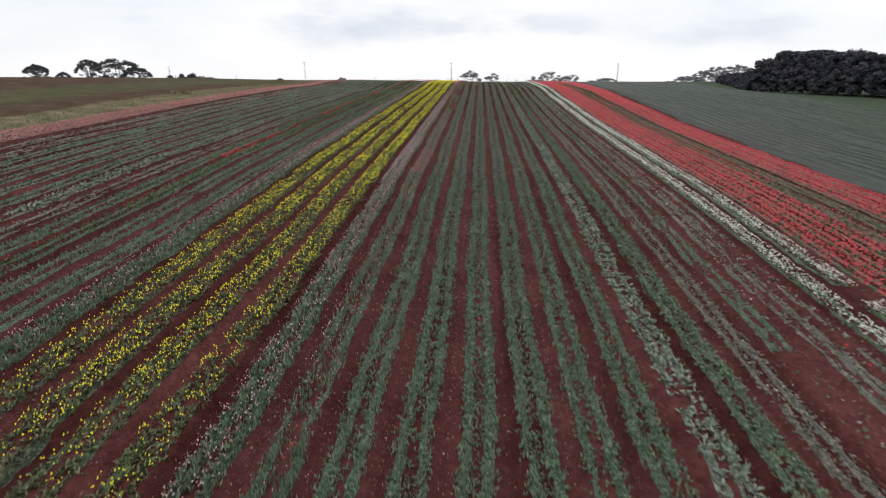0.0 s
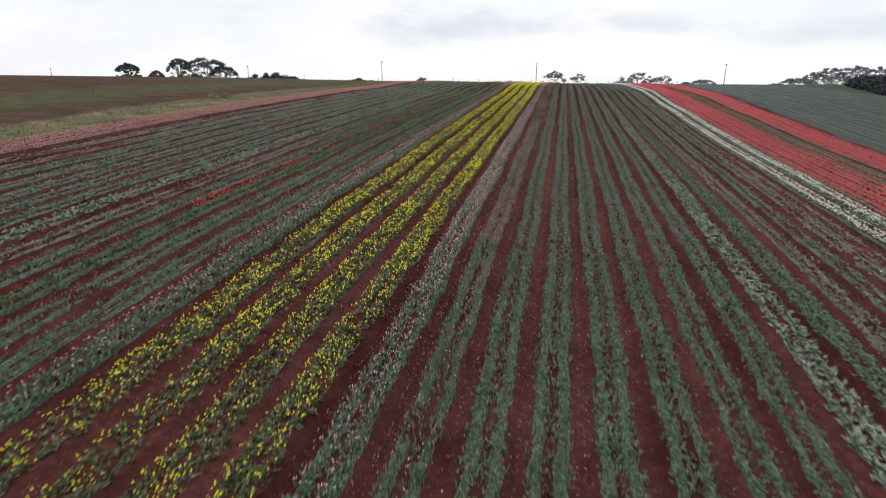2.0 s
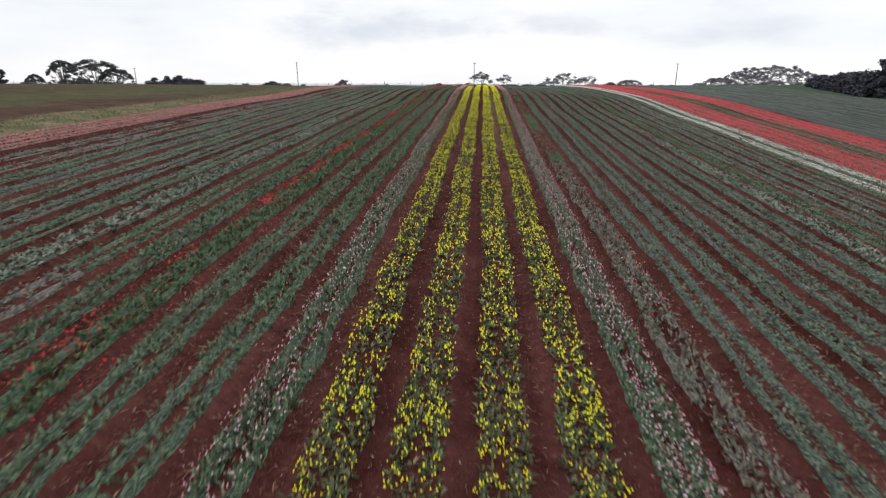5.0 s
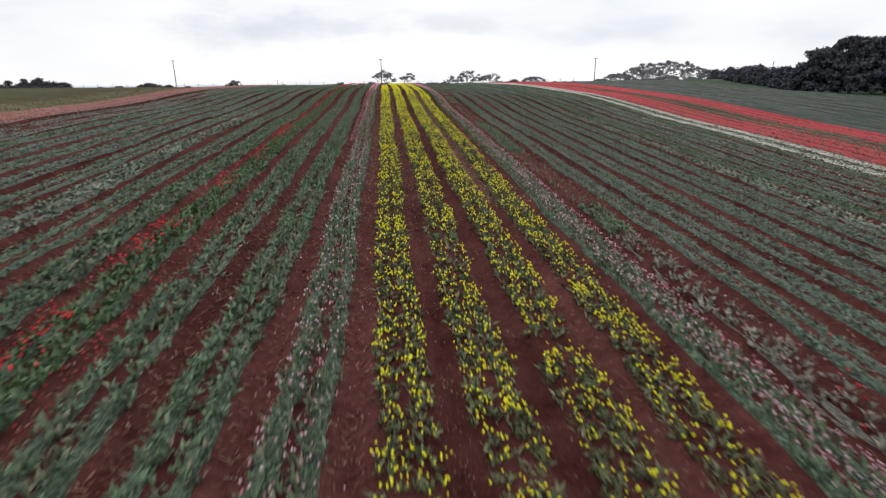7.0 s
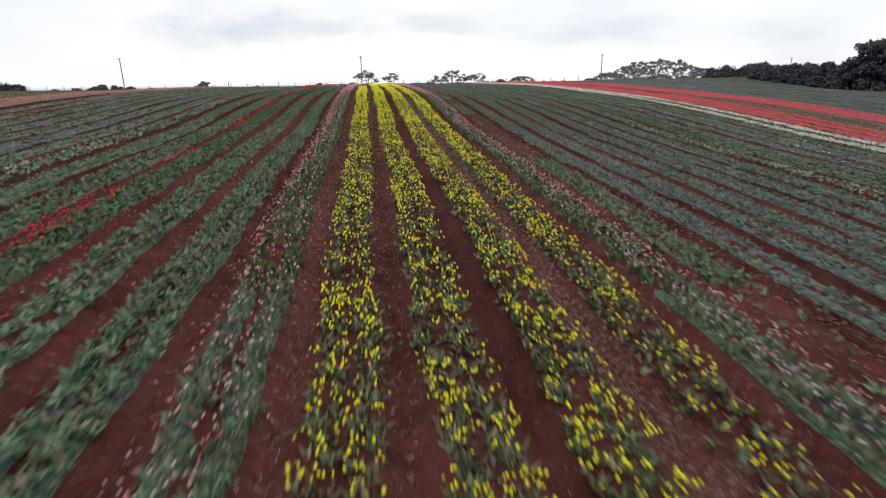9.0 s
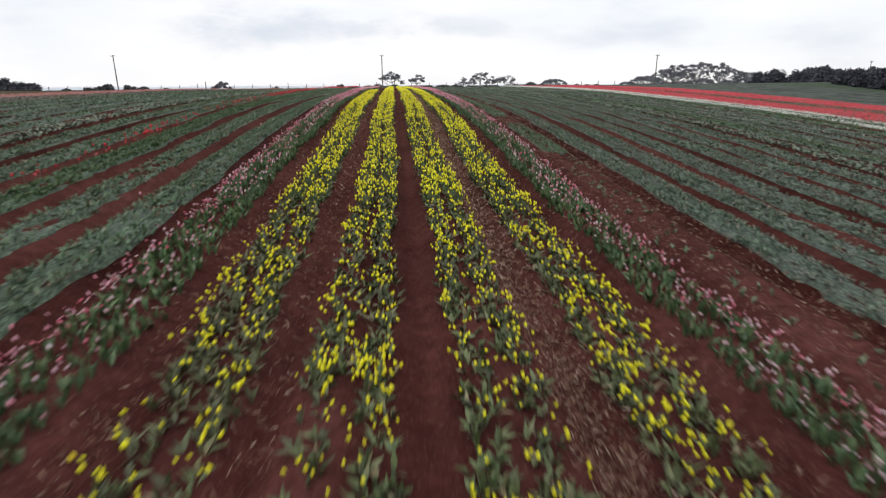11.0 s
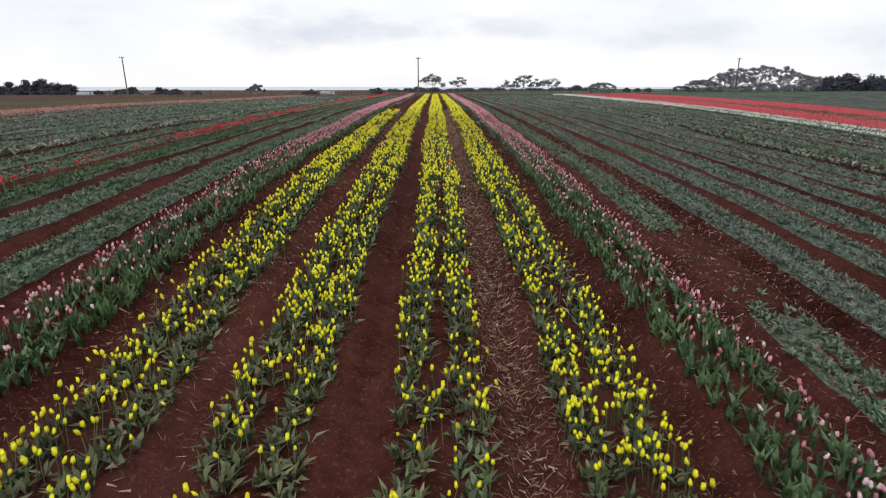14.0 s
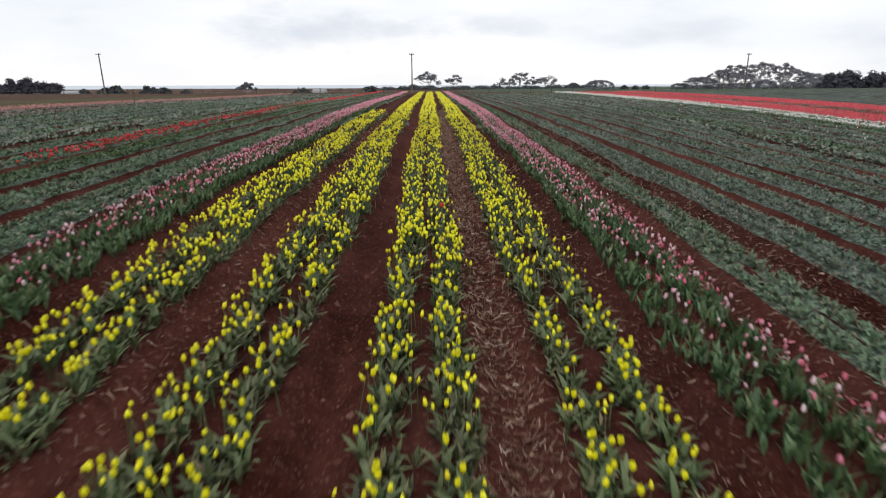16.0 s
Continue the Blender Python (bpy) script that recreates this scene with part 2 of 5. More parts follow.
bl.new(bkr.outputs["Color"], bb.inputs["Base Color"])

BARK_PALE, bn, bl, bb = material("smooth_pale_gum_bark", 0.7, 0.2)
bk = noise_node(bn, bl, 1.5, 6)
bkr = ramp(bn, [(0.35, (0.30, 0.28, 0.28)), (0.65, (0.58, 0.56, 0.55))])
bl.new(bk.outputs["Fac"], bkr.inputs["Fac"])
bl.new(bkr.outputs["Color"], bb.inputs["Base Color"])

WOOD, bn, bl, bb = material("weathered_pole_wood", 0.85, 0.2)
bk = noise_node(bn, bl, 6.0, 6)
bkr = ramp(bn, [(0.3, (0.10, 0.085, 0.075)), (0.7, (0.22, 0.19, 0.17))])
bl.new(bk.outputs["Fac"], bkr.inputs["Fac"])
bl.new(bkr.outputs["Color"], bb.inputs["Base Color"])

STEEL, bn, bl, bb = material("galvanised_steel", 0.45, 0.5)
bb.inputs["Metallic"].default_value = 0.8
bk = noise_node(bn, bl, 20.0, 4)
bkr = ramp(bn, [(0.3, (0.35, 0.36, 0.37)), (0.7, (0.52, 0.53, 0.54))])
bl.new(bk.outputs["Fac"], bkr.inputs["Fac"])
bl.new(bkr.outputs["Color"], bb.inputs["Base Color"])

PAINT, bn, bl, bb = material("pale_wall_paint", 0.7, 0.3)
bk = noise_node(bn, bl, 0.8, 5)
bkr = ramp(bn, [(0.3, (0.55, 0.54, 0.52)), (0.7, (0.72, 0.71, 0.69))])
bl.new(bk.outputs["Fac"], bkr.inputs["Fac"])
bl.new(bkr.outputs["Color"], bb.inputs["Base Color"])

ROOF, bn, bl, bb = material("iron_roof", 0.5, 0.4)
bk = noise_node(bn, bl, 0.9, 5)
bkr = ramp(bn, [(0.3, (0.20, 0.20, 0.21)), (0.7, (0.36, 0.36, 0.37))])
bl.new(bk.outputs["Fac"], bkr.inputs["Fac"])
bl.new(bkr.outputs["Color"], bb.inputs["Base Color"])

SEA, bn, bl, bb = material("grey_sea_water", 0.35, 0.5)
bb.inputs["Base Color"].default_value = (0.20, 0.25, 0.29, 1)
bk = noise_node(bn, bl, 0.05, 8)
# sky reflection painted into the base colour, far lighter than water itself
bkr = ramp(bn, [(0.35, (0.42, 0.48, 0.54)), (0.65, (0.50, 0.56, 0.62))])
bl.new(bk.outputs["Fac"], bkr.inputs["Fac"])
bl.new(bkr.outputs["Color"], bb.inputs["Base Color"])

# ground: red soil, mown verge, fallow strip, low crop, pasture beyond
SOIL, n, l, b = material("red_field_soil", 1.0, 0.04)
geo = n.new("ShaderNodeNewGeometry")
pos = geo.outputs["Position"]
sep = n.new("ShaderNodeSeparateXYZ")
l.new(pos, sep.inputs[0])
wob = noise_node(n, l, 0.12, 4, pos)
wx = math_node(n, l, "ADD", sep.outputs["X"], math_node(n, l, "MULTIPLY", math_node(n, l, "SUBTRACT", wob.outputs["Fac"], 0.5), 5.0))
n1, n2, n3 = noise_node(n, l, 0.35, 5, pos), noise_node(n, l, 4.5, 6, pos, 0.7), noise_node(n, l, 26.0, 4, pos, 0.7)
r1 = ramp(n, [(0.3, (0.042, 0.0103, 0.0086)), (0.7, (0.083, 0.0235, 0.0196))])
l.new(n1.outputs["Fac"], r1.inputs["Fac"])
r2 = ramp(n, [(0.25, (0.45, 0.43, 0.42)), (0.52, (1, 1, 1)), (0.75, (1.6, 1.65, 1.65))])
l.new(n2.outputs["Fac"], r2.inputs["Fac"])
red = mixed(n, l, 1.0, r1.outputs["Color"], r2.outputs["Color"], "MULTIPLY")
lane_v = n.new("ShaderNodeCombineXYZ")
l.new(math_node(n, l, "MULTIPLY", sep.outputs["X"], 0.9), lane_v.inputs[0])
l.new(math_node(n, l, "MULTIPLY", sep.outputs["Y"], 0.012), lane_v.inputs[1])
lane_n = noise_node(n, l, 1.0, 2, lane_v.outputs[0])
lane_r = ramp(n, [(0.38, (0.64, 0.62, 0.62)), (0.62, (1.42, 1.75, 1.95))])
l.new(lane_n.outputs["Fac"], lane_r.inputs["Fac"])
red = mixed(n, l, 1.0, red, lane_r.outputs["Color"], "MULTIPLY")
# darker, less blue loam towards the flat top of the field
top_tone = ramp(n, [(0.0, (1, 1, 1)), (1.0, (0.75, 0.70, 0.55))])
top_tone_y = n.new("ShaderNodeMapRange")
top_tone_y.inputs["From Min"].default_value, top_tone_y.inputs["From Max"].default_value = 58.0, 94.0
l.new(sep.outputs["Y"], top_tone_y.inputs["Value"])
l.new(top_tone_y.outputs[0], top_tone.inputs["Fac"])
red = mixed(n, l, 1.0, red, top_tone.outputs["Color"], "MULTIPLY")
rest = noise_node(n, l, 0.9, 5, pos, 0.65)
rest_r = ramp(n, [(0.40, (0, 0, 0)), (0.62, (1, 1, 1))])
l.new(rest.outputs["Fac"], rest_r.inputs["Fac"])
slope_y = n.new("ShaderNodeMapRange")
slope_y.inputs["From Min"].default_value, slope_y.inputs["From Max"].default_value = -60.0, 140.0
l.new(sep.outputs["Y"], slope_y.inputs["Value"])
# withered petals, plus distance haze painted as paler soil, most half way up the slope
petal_haze = ramp(n, [(0.17, (0.16, 0.16, 0.16)), (0.32, (0.28, 0.28, 0.28)), (0.46, (0.38, 0.38, 0.38)), (0.64, (0.16, 0.16, 0.16))])
l.new(slope_y.outputs[0], petal_haze.inputs["Fac"])
red = mixed(n, l, math_node(n, l, "MULTIPLY", rest_r.outputs["Color"], petal_haze.outputs["Color"]), red, (0.130, 0.054, 0.047))
r3 = ramp(n, [(0.56, (0, 0, 0)), (0.68, (1, 1, 1))])
l.new(n3.outputs["Fac"], r3.inputs["Fac"])
red = mixed(n, l, math_node(n, l, "MULTIPLY", r3.outputs["Color"], 0.55), red, (0.20, 0.105, 0.078))
g1, g2 = noise_node(n, l, 0.5, 6, pos), noise_node(n, l, 9.0, 5, pos, 0.7)
gr1 = ramp(n, [(0.35, (0.090, 0.105, 0.048)), (0.50, (0.15, 0.135, 0.078)), (0.70, (0.25, 0.195, 0.13))])
l.new(g1.outputs["Fac"], gr1.inputs["Fac"])
gr2 = ramp(n, [(0.3, (0.7, 0.7, 0.7)), (0.7, (1.25, 1.25, 1.25))])
l.new(g2.outputs["Fac"], gr2.inputs["Fac"])
grass = mixed(n, l, 1.0, gr1.outputs["Color"], gr2.outputs["Color"], "MULTIPLY")
fb = ramp(n, [(0.35, (0.064, 0.038, 0.028)), (0.65, (0.098, 0.064, 0.044))])
l.new(g1.outputs["Fac"], fb.inputs["Fac"])
fallow = mixed(n, l, 1.0, fb.outputs["Color"], gr2.outputs["Color"], "MULTIPLY")
fo = ramp(n, [(0.35, (0.062, 0.066, 0.033)), (0.65, (0.096, 0.089, 0.048))])
l.new(g1.outputs["Fac"], fo.inputs["Fac"])
olive = mixed(n, l, 1.0, fo.outputs["Color"], gr2.outputs["Color"], "MULTIPLY")
co = ramp(n, [(0.35, (0.078, 0.079, 0.075)), (0.65, (0.077, 0.095, 0.080))])
l.new(g1.outputs["Fac"], co.inputs["Fac"])
crop = mixed(n, l, 1.0, co.outputs["Color"], gr2.outputs["Color"], "MULTIPLY")
# drill lines of the far crop
lane = math_node(n, l, "ADD", math_node(n, l, "MULTIPLY", sep.outputs["X"], 1.0), math_node(n, l, "MULTIPLY", sep.outputs["Y"], 0.14))
saw = math_node(n, l, "PINGPONG", lane, 1.5)
lined = ramp(n, [(0.0, (0.74, 0.71, 0.71)), (0.3, (1, 1, 1))])
l.new(saw, lined.inputs["Fac"])
crop = mixed(n, l, 1.0, crop, lined.outputs["Color"], "MULTIPLY")
bare = noise_node(n, l, 0.045, 5, pos, 0.6)
bare_r = ramp(n, [(0.46, (0, 0, 0)), (0.66, (1, 1, 1))])
l.new(bare.outputs["Fac"], bare_r.inputs["Fac"])
crop = mixed(n, l, math_node(n, l, "MULTIPLY", bare_r.outputs["Color"], 0.6), crop, (0.095, 0.068, 0.066))
col = mixed(n, l, band(n, l, wx, -31.2, -26.0, 0.6), red, grass)
col = mixed(n, l, band(n, l, wx, -3000, -31.2, 0.6), col, fallow)
col = mixed(n, l, band(n, l, wx, -46.0, -36.5, 2.0), col, olive)
col = mixed(n, l, math_node(n, l, "MULTIPLY", math_node(n, l, "MULTIPLY", band(n, l, wx, -3000, -27.0, 1.0), band(n, l, sep.outputs["Y"], 66, 118, 12.0)), 0.6), col, olive)
col = mixed(n, l, band(n, l, wx, 43.6, 5000, 0.4), col, crop)
pa = ramp(n, [(0.35, (0.054, 0.074, 0.050)), (0.65, (0.074, 0.096, 0.062))])
l.new(g1.outputs["Fac"], pa.inputs["Fac"])
col = mixed(n, l, band(n, l, wx, 70, 5000, 5.0), col, mixed(n, l, 1.0, pa.outputs["Color"], gr2.outputs["Color"], "MULTIPLY"))
wy = math_node(n, l, "ADD", sep.outputs["Y"], math_node(n, l, "MULTIPLY", wob.outputs["Fac"], 4.0))
col = mixed(n, l, math_node(n, l, "MULTIPLY", band(n, l, wy, 206, 6000, 1.0), band(n, l, wx, -6000, 43, 6.0)), col, fallow)
col = mixed(n, l, math_node(n, l, "MULTIPLY", band(n, l, wy, 206, 6000, 1.0), band(n, l, wx, 30, 6000, 6.0)), col, pa.outputs["Color"])
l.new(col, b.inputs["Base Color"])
bump = n.new("ShaderNodeBump")
bump.inputs["Strength"].default_value, bump.inputs["Distance"].default_value = 0.8, 0.07
l.new(n2.outputs["Fac"], bump.inputs["Height"])
bump2 = n.new("ShaderNodeBump")
bump2.inputs["Strength"].default_value, bump2.inputs["Distance"].default_value = 0.8, 0.02
l.new(n3.outputs["Fac"], bump2.inputs["Height"])
l.new(bump.outputs["Normal"], bump2.inputs["Normal"])
l.new(bump2.outputs["Normal"], b.inputs["Normal"])

# ---------------------------------------------------------------- lie of the land
# y, height on the line x = 3, cross fall to the right, cross fall to the left
PROFILE = np.array([
    (-46, -3.01, -0.064, -0.073), (-34, -2.32, -0.064, -0.072), (-22, -1.65, -0.063, -0.071), (-10, -0.69, -0.064, -0.069),
    (2, -0.10, -0.066, -0.068), (14, 0.61, -0.070, -0.068), (26, 1.17, -0.072, -0.067), (38, 1.74, -0.070, -0.064),
    (50, 2.33, -0.064, -0.058), (62, 2.97, -0.056, -0.050), (74, 3.37, -0.050, -0.040), (86, 4.27, -0.048, -0.029),
    (98, 4.93, -0.045, -0.019), (110, 5.12, -0.039, -0.012), (122, 5.25, -0.031, -0.009), (134, 5.35, -0.024, -0.007),
    (146, 5.33, -0.017, -0.005), (158, 5.27, -0.013, -0.002), (170, 5.24, -0.010, 0.0), (182, 5.25, -0.009, 0.003), (194, 5.25, -0.009, 0.005)])
YS = np.arange(-120, 261, 1.0)
KERNEL = np.exp(-0.5 * (np.arange(-12, 13) / 4.0) ** 2)
KERNEL /= KERNEL.sum()


def eased(column):
    raw = np.interp(YS, PROFILE[:, 0], PROFILE[:, column])
    if column == 1:
        raw += np.where(YS < -46, (YS + 46) * 0.057, 0)
    padded = np.r_[np.full(12, raw[0]), raw, np.full(12, raw[-1])]
    return np.convolve(padded, KERNEL, "valid")


MID, FALL_R, FALL_L = eased(1), eased(2), eased(3)
BED_X = [1.5 * i for i in range(-14, 18)] + [-24.6, -23.1, 26.45, 28.15, 29.9, 31.45, 33.0, 34.5, 36.2, 37.9, 39.4, 40.9]
BEDS = np.array(sorted(BED_X))


def land(x, y):
    """The height of the ground, without the ridges of the beds."""
    x, y = np.asarray(x, float), np.asarray(y, float)
    u = x - 3
    right, left = np.clip(u, 0, 60), np.clip(-u, 0, 60)
    z = np.interp(y, YS, MID) + np.interp(y, YS, FALL_R) * right + 0.000226 * right**2 - np.interp(y, YS, FALL_L) * left
    z = z + np.clip(u - 60, 0, 120) * 0.006 * np.clip((y - 40) / 120, 0, 1)
    z = z - 0.068 * np.clip(u - 59, 0, 50) * np.clip((205 - y) / 45, 0, 1)
    z = z - 4.5 * np.clip((y - 232) / 110, 0, 1) ** 1.3
    return z - 15.0 * np.clip((np.hypot(x, y) - 950) / 350, 0, 1)


def ridge(x, y):
    """Beds stand a hand's width above the wheel tracks."""
    x = np.asarray(x, float)
    near = np.abs(x[..., None] - BEDS).min(-1)
    inside = np.clip((205 - np.asarray(y, float)) / 3, 0, 1)
    return 0.15 * np.clip((0.68 - near) / 0.24, 0, 1) * inside - 0.04 * ((x > -25.5) & (x < 42.5)) * inside


def soil(x, y):
    return land(x, y) + ridge(x, y)


def np_mesh(name, verts, tris=None, quads=None, mat=None):
    """A mesh from arrays of corners, triangles and quads."""
    me = bpy.data.meshes.new(name)
    tris = np.zeros((0, 3), np.int32) if tris is None else np.asarray(tris, np.int32).reshape(-1, 3)
    quads = np.zeros((0, 4), np.int32) if quads is None else np.asarray(quads, np.int32).reshape(-1, 4)
    me.vertices.add(len(verts))
    me.vertices.foreach_set("co", np.asarray(verts, np.float32).ravel())
    loops = np.r_[tris.ravel(), quads.ravel()].astype(np.int32)
    me.loops.add(len(loops))
    me.loops.foreach_set("vertex_index", loops)
    me.polygons.add(len(tris) + len(quads))
    starts = np.r_[np.arange(len(tris)) * 3, len(tris) * 3 + np.arange(len(quads)) * 4].astype(np.int32)
    me.polygons.foreach_set("loop_start", starts)
    me.update(calc_edges=True)
    if mat:
        me.materials.append(mat)
    return me


def smooth(me):
    me.polygons.foreach_set("use_smooth", np.ones(len(me.polygons), bool))
    return me


def thing(name, at, label, category, group="", kind=""):
    ob = new(name)
    ob.empty_display_size = 0.3
    ob.location = at
    return tagged(ob, label, category, group, kind)


def under(parent, name, me, label="", kind=""):
    ob = new(name, me)
    ob.parent = parent
    return tagged(ob, label, "", "", kind)


def spread(start, end, first, grow, limit):
    """Grid lines that step ever wider away from start."""
    out, step, at = [], first, start
    while abs(at) < limit:
        at += step * (1 if end > start else -1)
        out.append(at)
        step *= grow
    return out


shoulders = np.unique(np.round(np.concatenate([BEDS + d for d in (-0.68, -0.44, -0.22, 0.0, 0.22, 0.44, 0.68)] + [[-26.5, 43.5]]), 3))
edges = [float(e) for e, before in zip(shoulders, np.r_[-99, shoulders[:-1]]) if e - before > 0.05]
# one sheet of ground, fine across the beds and coarse towards the horizon
gx = np.array(sorted(spread(-26.5, -1e9, 0.6, 1.13, 4200) + edges + spread(43.5, 1e9, 0.6, 1.13, 4200)))
gy = np.array(sorted(spread(-60, -1e9, 1.6, 1.2, 1500) + list(np.arange(-60, 236, 2.6)) + spread(235, 1e9, 1.5, 1.13, 4600)))
XX, YY = np.meshgrid(gx, gy)
rg = np.random.default_rng(5)
ZZ = soil(XX, YY)
inner = (XX > -27) & (XX < 44) & (YY > -60) & (YY < 236)
ZZ = ZZ + np.where(inner, rg.normal(0, 0.014, XX.shape), 0)
idx = np.arange(XX.size).reshape(XX.shape)
quads = np.stack([idx[:-1, :-1], idx[:-1, 1:], idx[1:, 1:], idx[1:, :-1]], -1).reshape(-1, 4)
ground = new("ground", smooth(np_mesh("ground", np.stack([XX, YY, ZZ], -1).reshape(-1, 3), None, quads, SOIL)))
tagged(ground, "red-brown tilled field soil with grass verge, fallow and crop land", "ground", kind="structure")

sea_x, sea_y = np.meshgrid(np.linspace(-4500, 4500, 30), np.linspace(1150, 4800, 20))
sidx = np.arange(sea_x.size).reshape(sea_x.shape)
sq = np.stack([sidx[:-1, :-1], sidx[:-1, 1:], sidx[1:, 1:], sidx[1:, :-1]], -1).reshape(-1, 4)
sea = new("water", np_mesh("water", np.stack([sea_x, sea_y, np.full(sea_x.shape, -10.0)], -1).reshape(-1, 3), None, sq, SEA))
tagged(sea, "flat grey-blue sea along the horizon", "sea", kind="structure")

# ---------------------------------------------------------------- tulip beds


def leaf_arrays(x, y, z, count, length, width, rng, lean=(0.15, 0.85), grown=False):
    """Pointed, bent leaves round each plant."""
    k = len(x)
    px, py, pz = (np.repeat(a, count) for a in (x, y, z))
    az = rng.uniform(0, 2 * np.pi, k * count)
    # slimmer and more upright on the lower slope, broad and floppy half way up
    tilt = rng.uniform(lean[0], lean[1], k * count) * np.interp(py, (-40, 0, 25, 55, 80), (0.55, 0.6, 0.85, 0.9, 1.0) if grown else (1, 1, 1, 1, 1))
    ln = length * rng.uniform(0.65, 1.25, k * count) * np.interp(py, (-40, 0, 25, 55, 80), (1.3, 1.35, 1.6, 1.5, 1.0) if grown else (1, 1, 1, 1, 1))
    wd = width * rng.uniform(0.7, 1.3, k * count) * np.interp(py, (-40, 0, 25, 55, 80), (0.85, 0.9, 1.45, 1.4, 1.0) if grown else (1, 1, 1, 1, 1))
    dx, dy = np.cos(az), np.sin(az)
    sx, sy = -dy, dx
    up, out = np.cos(tilt), np.sin(tilt)
    mid_r, mid_z = 0.36 * ln * out, 0.52 * ln * up
    tip_r, tip_z = ln * out, ln * up * rng.uniform(0.55, 1.0, k * count)
    roll = rng.uniform(-0.35, 0.35, k * count) * wd
    v = np.empty((k * count, 4, 3), np.float32)
    for c, (r, h, w, t) in enumerate(((0.01, 0, 0, 0), (mid_r, mid_z, -0.5, -1), (tip_r, tip_z, 0, 0), (mid_r, mid_z, 0.5, 1))):
        v[:, c, 0] = px + dx * r + sx * w * wd
        v[:, c, 1] = py + dy * r + sy * w * wd
        v[:, c, 2] = pz + h + t * roll
    return v.reshape(-1, 3), np.zeros((0, 3), np.int32), (np.arange(k * count) * 4)[:, None] + np.arange(4)


def bloom_arrays(x, y, z, size, sides, rng):
    """Egg-shaped tulip heads, a little open at the top."""
    k = len(x)
    s = size * rng.uniform(0.8, 1.25, k)
    lx, ly = rng.normal(0, 0.012, k), rng.normal(0, 0.012, k)
    turn = rng.uniform(0, 2 * np.pi, k)
    ang = turn[:, None] + np.arange(sides) * 2 * np.pi / sides
    openness = rng.uniform(0.45, 1.0, k)
    if sides >= 5:
        v = np.empty((k, 2 * sides + 2, 3), np.float32)
        v[:, 0] = np.stack([x, y, z], -1)
        for q, (r, h) in enumerate(((0.30, 0.40), (0.26, 1.0))):
            rr = (r * s * (openness if q else 1))[:, None]
            hh = h * s[:, None] * (1 + (0.10 * (np.arange(sides) % 2) if q else 0))
            sl = slice(1 + q * sides, 1 + (q + 1) * sides)
            v[:, sl, 0] = x[:, None] + np.cos(ang) * rr + lx[:, None] * h
            v[:, sl, 1] = y[:, None] + np.sin(ang) * rr + ly[:, None] * h
            v[:, sl, 2] = z[:, None] + hh
        v[:, -1] = np.stack([x + lx, y + ly, z + 0.78 * s], -1)
        i = np.arange(sides)
        j = (i + 1) % sides
        f = np.concatenate([np.stack([0 * i, 1 + j, 1 + i], -1), np.stack([1 + i, 1 + j, 1 + sides + j], -1), np.stack([1 + i, 1 + sides + j, 1 + sides + i], -1),
                            np.stack([1 + sides + i, 1 + sides + j, 0 * i + 2 * sides + 1], -1)])
        per = 2 * sides + 2
    else:
        v = np.empty((k, sides + 2, 3), np.float32)
        v[:, 0] = np.stack([x, y, z], -1)
        v[:, 1:-1, 0] = x[:, None] + np.cos(ang) * 0.36 * s[:, None]
        v[:, 1:-1, 1] = y[:, None] + np.sin(ang) * 0.36 * s[:, None]
        v[:, 1:-1, 2] = z[:, None] + (0.5 if sides > 3 else 0.15) * s[:, None]
        v[:, -1] = np.stack([x + lx, y + ly, z + 1.0 * s], -1)
        i = np.arange(sides)
        j = (i + 1) % sides
        f = np.stack([1 + i, 1 + j, 0 * i + sides + 1], -1)
        if sides > 3:
            f = np.concatenate([f, np.stack([0 * i, 1 + j, 1 + i], -1)])
        per = sides + 2
    return v.reshape(-1, 3), (np.arange(k) * per)[:, None, None] + f[None]


def wave(y, seed, length):
    """Slow, smooth variation along a bed, about 0 to 1."""
    r = np.random.default_rng(seed)
    knots = r.uniform(0, 1, int(300 / length) + 4)
    return np.interp((y + 60) / length, np.arange(len(knots)), knots)


Y0, Y1 = -47.0, 204.0
SINGLE = (92.6, 96.8)  # stretch where the yellow tulips stand as things of their own


ZONES = ((-60, 8, 1.2), (8, 40, 1.1), (40, 76, 1.05), (76, 112, 0.8), (112, 142, 1.3), (142, 210, 1.75))  # stretches of a bed and how coarse its plants are there


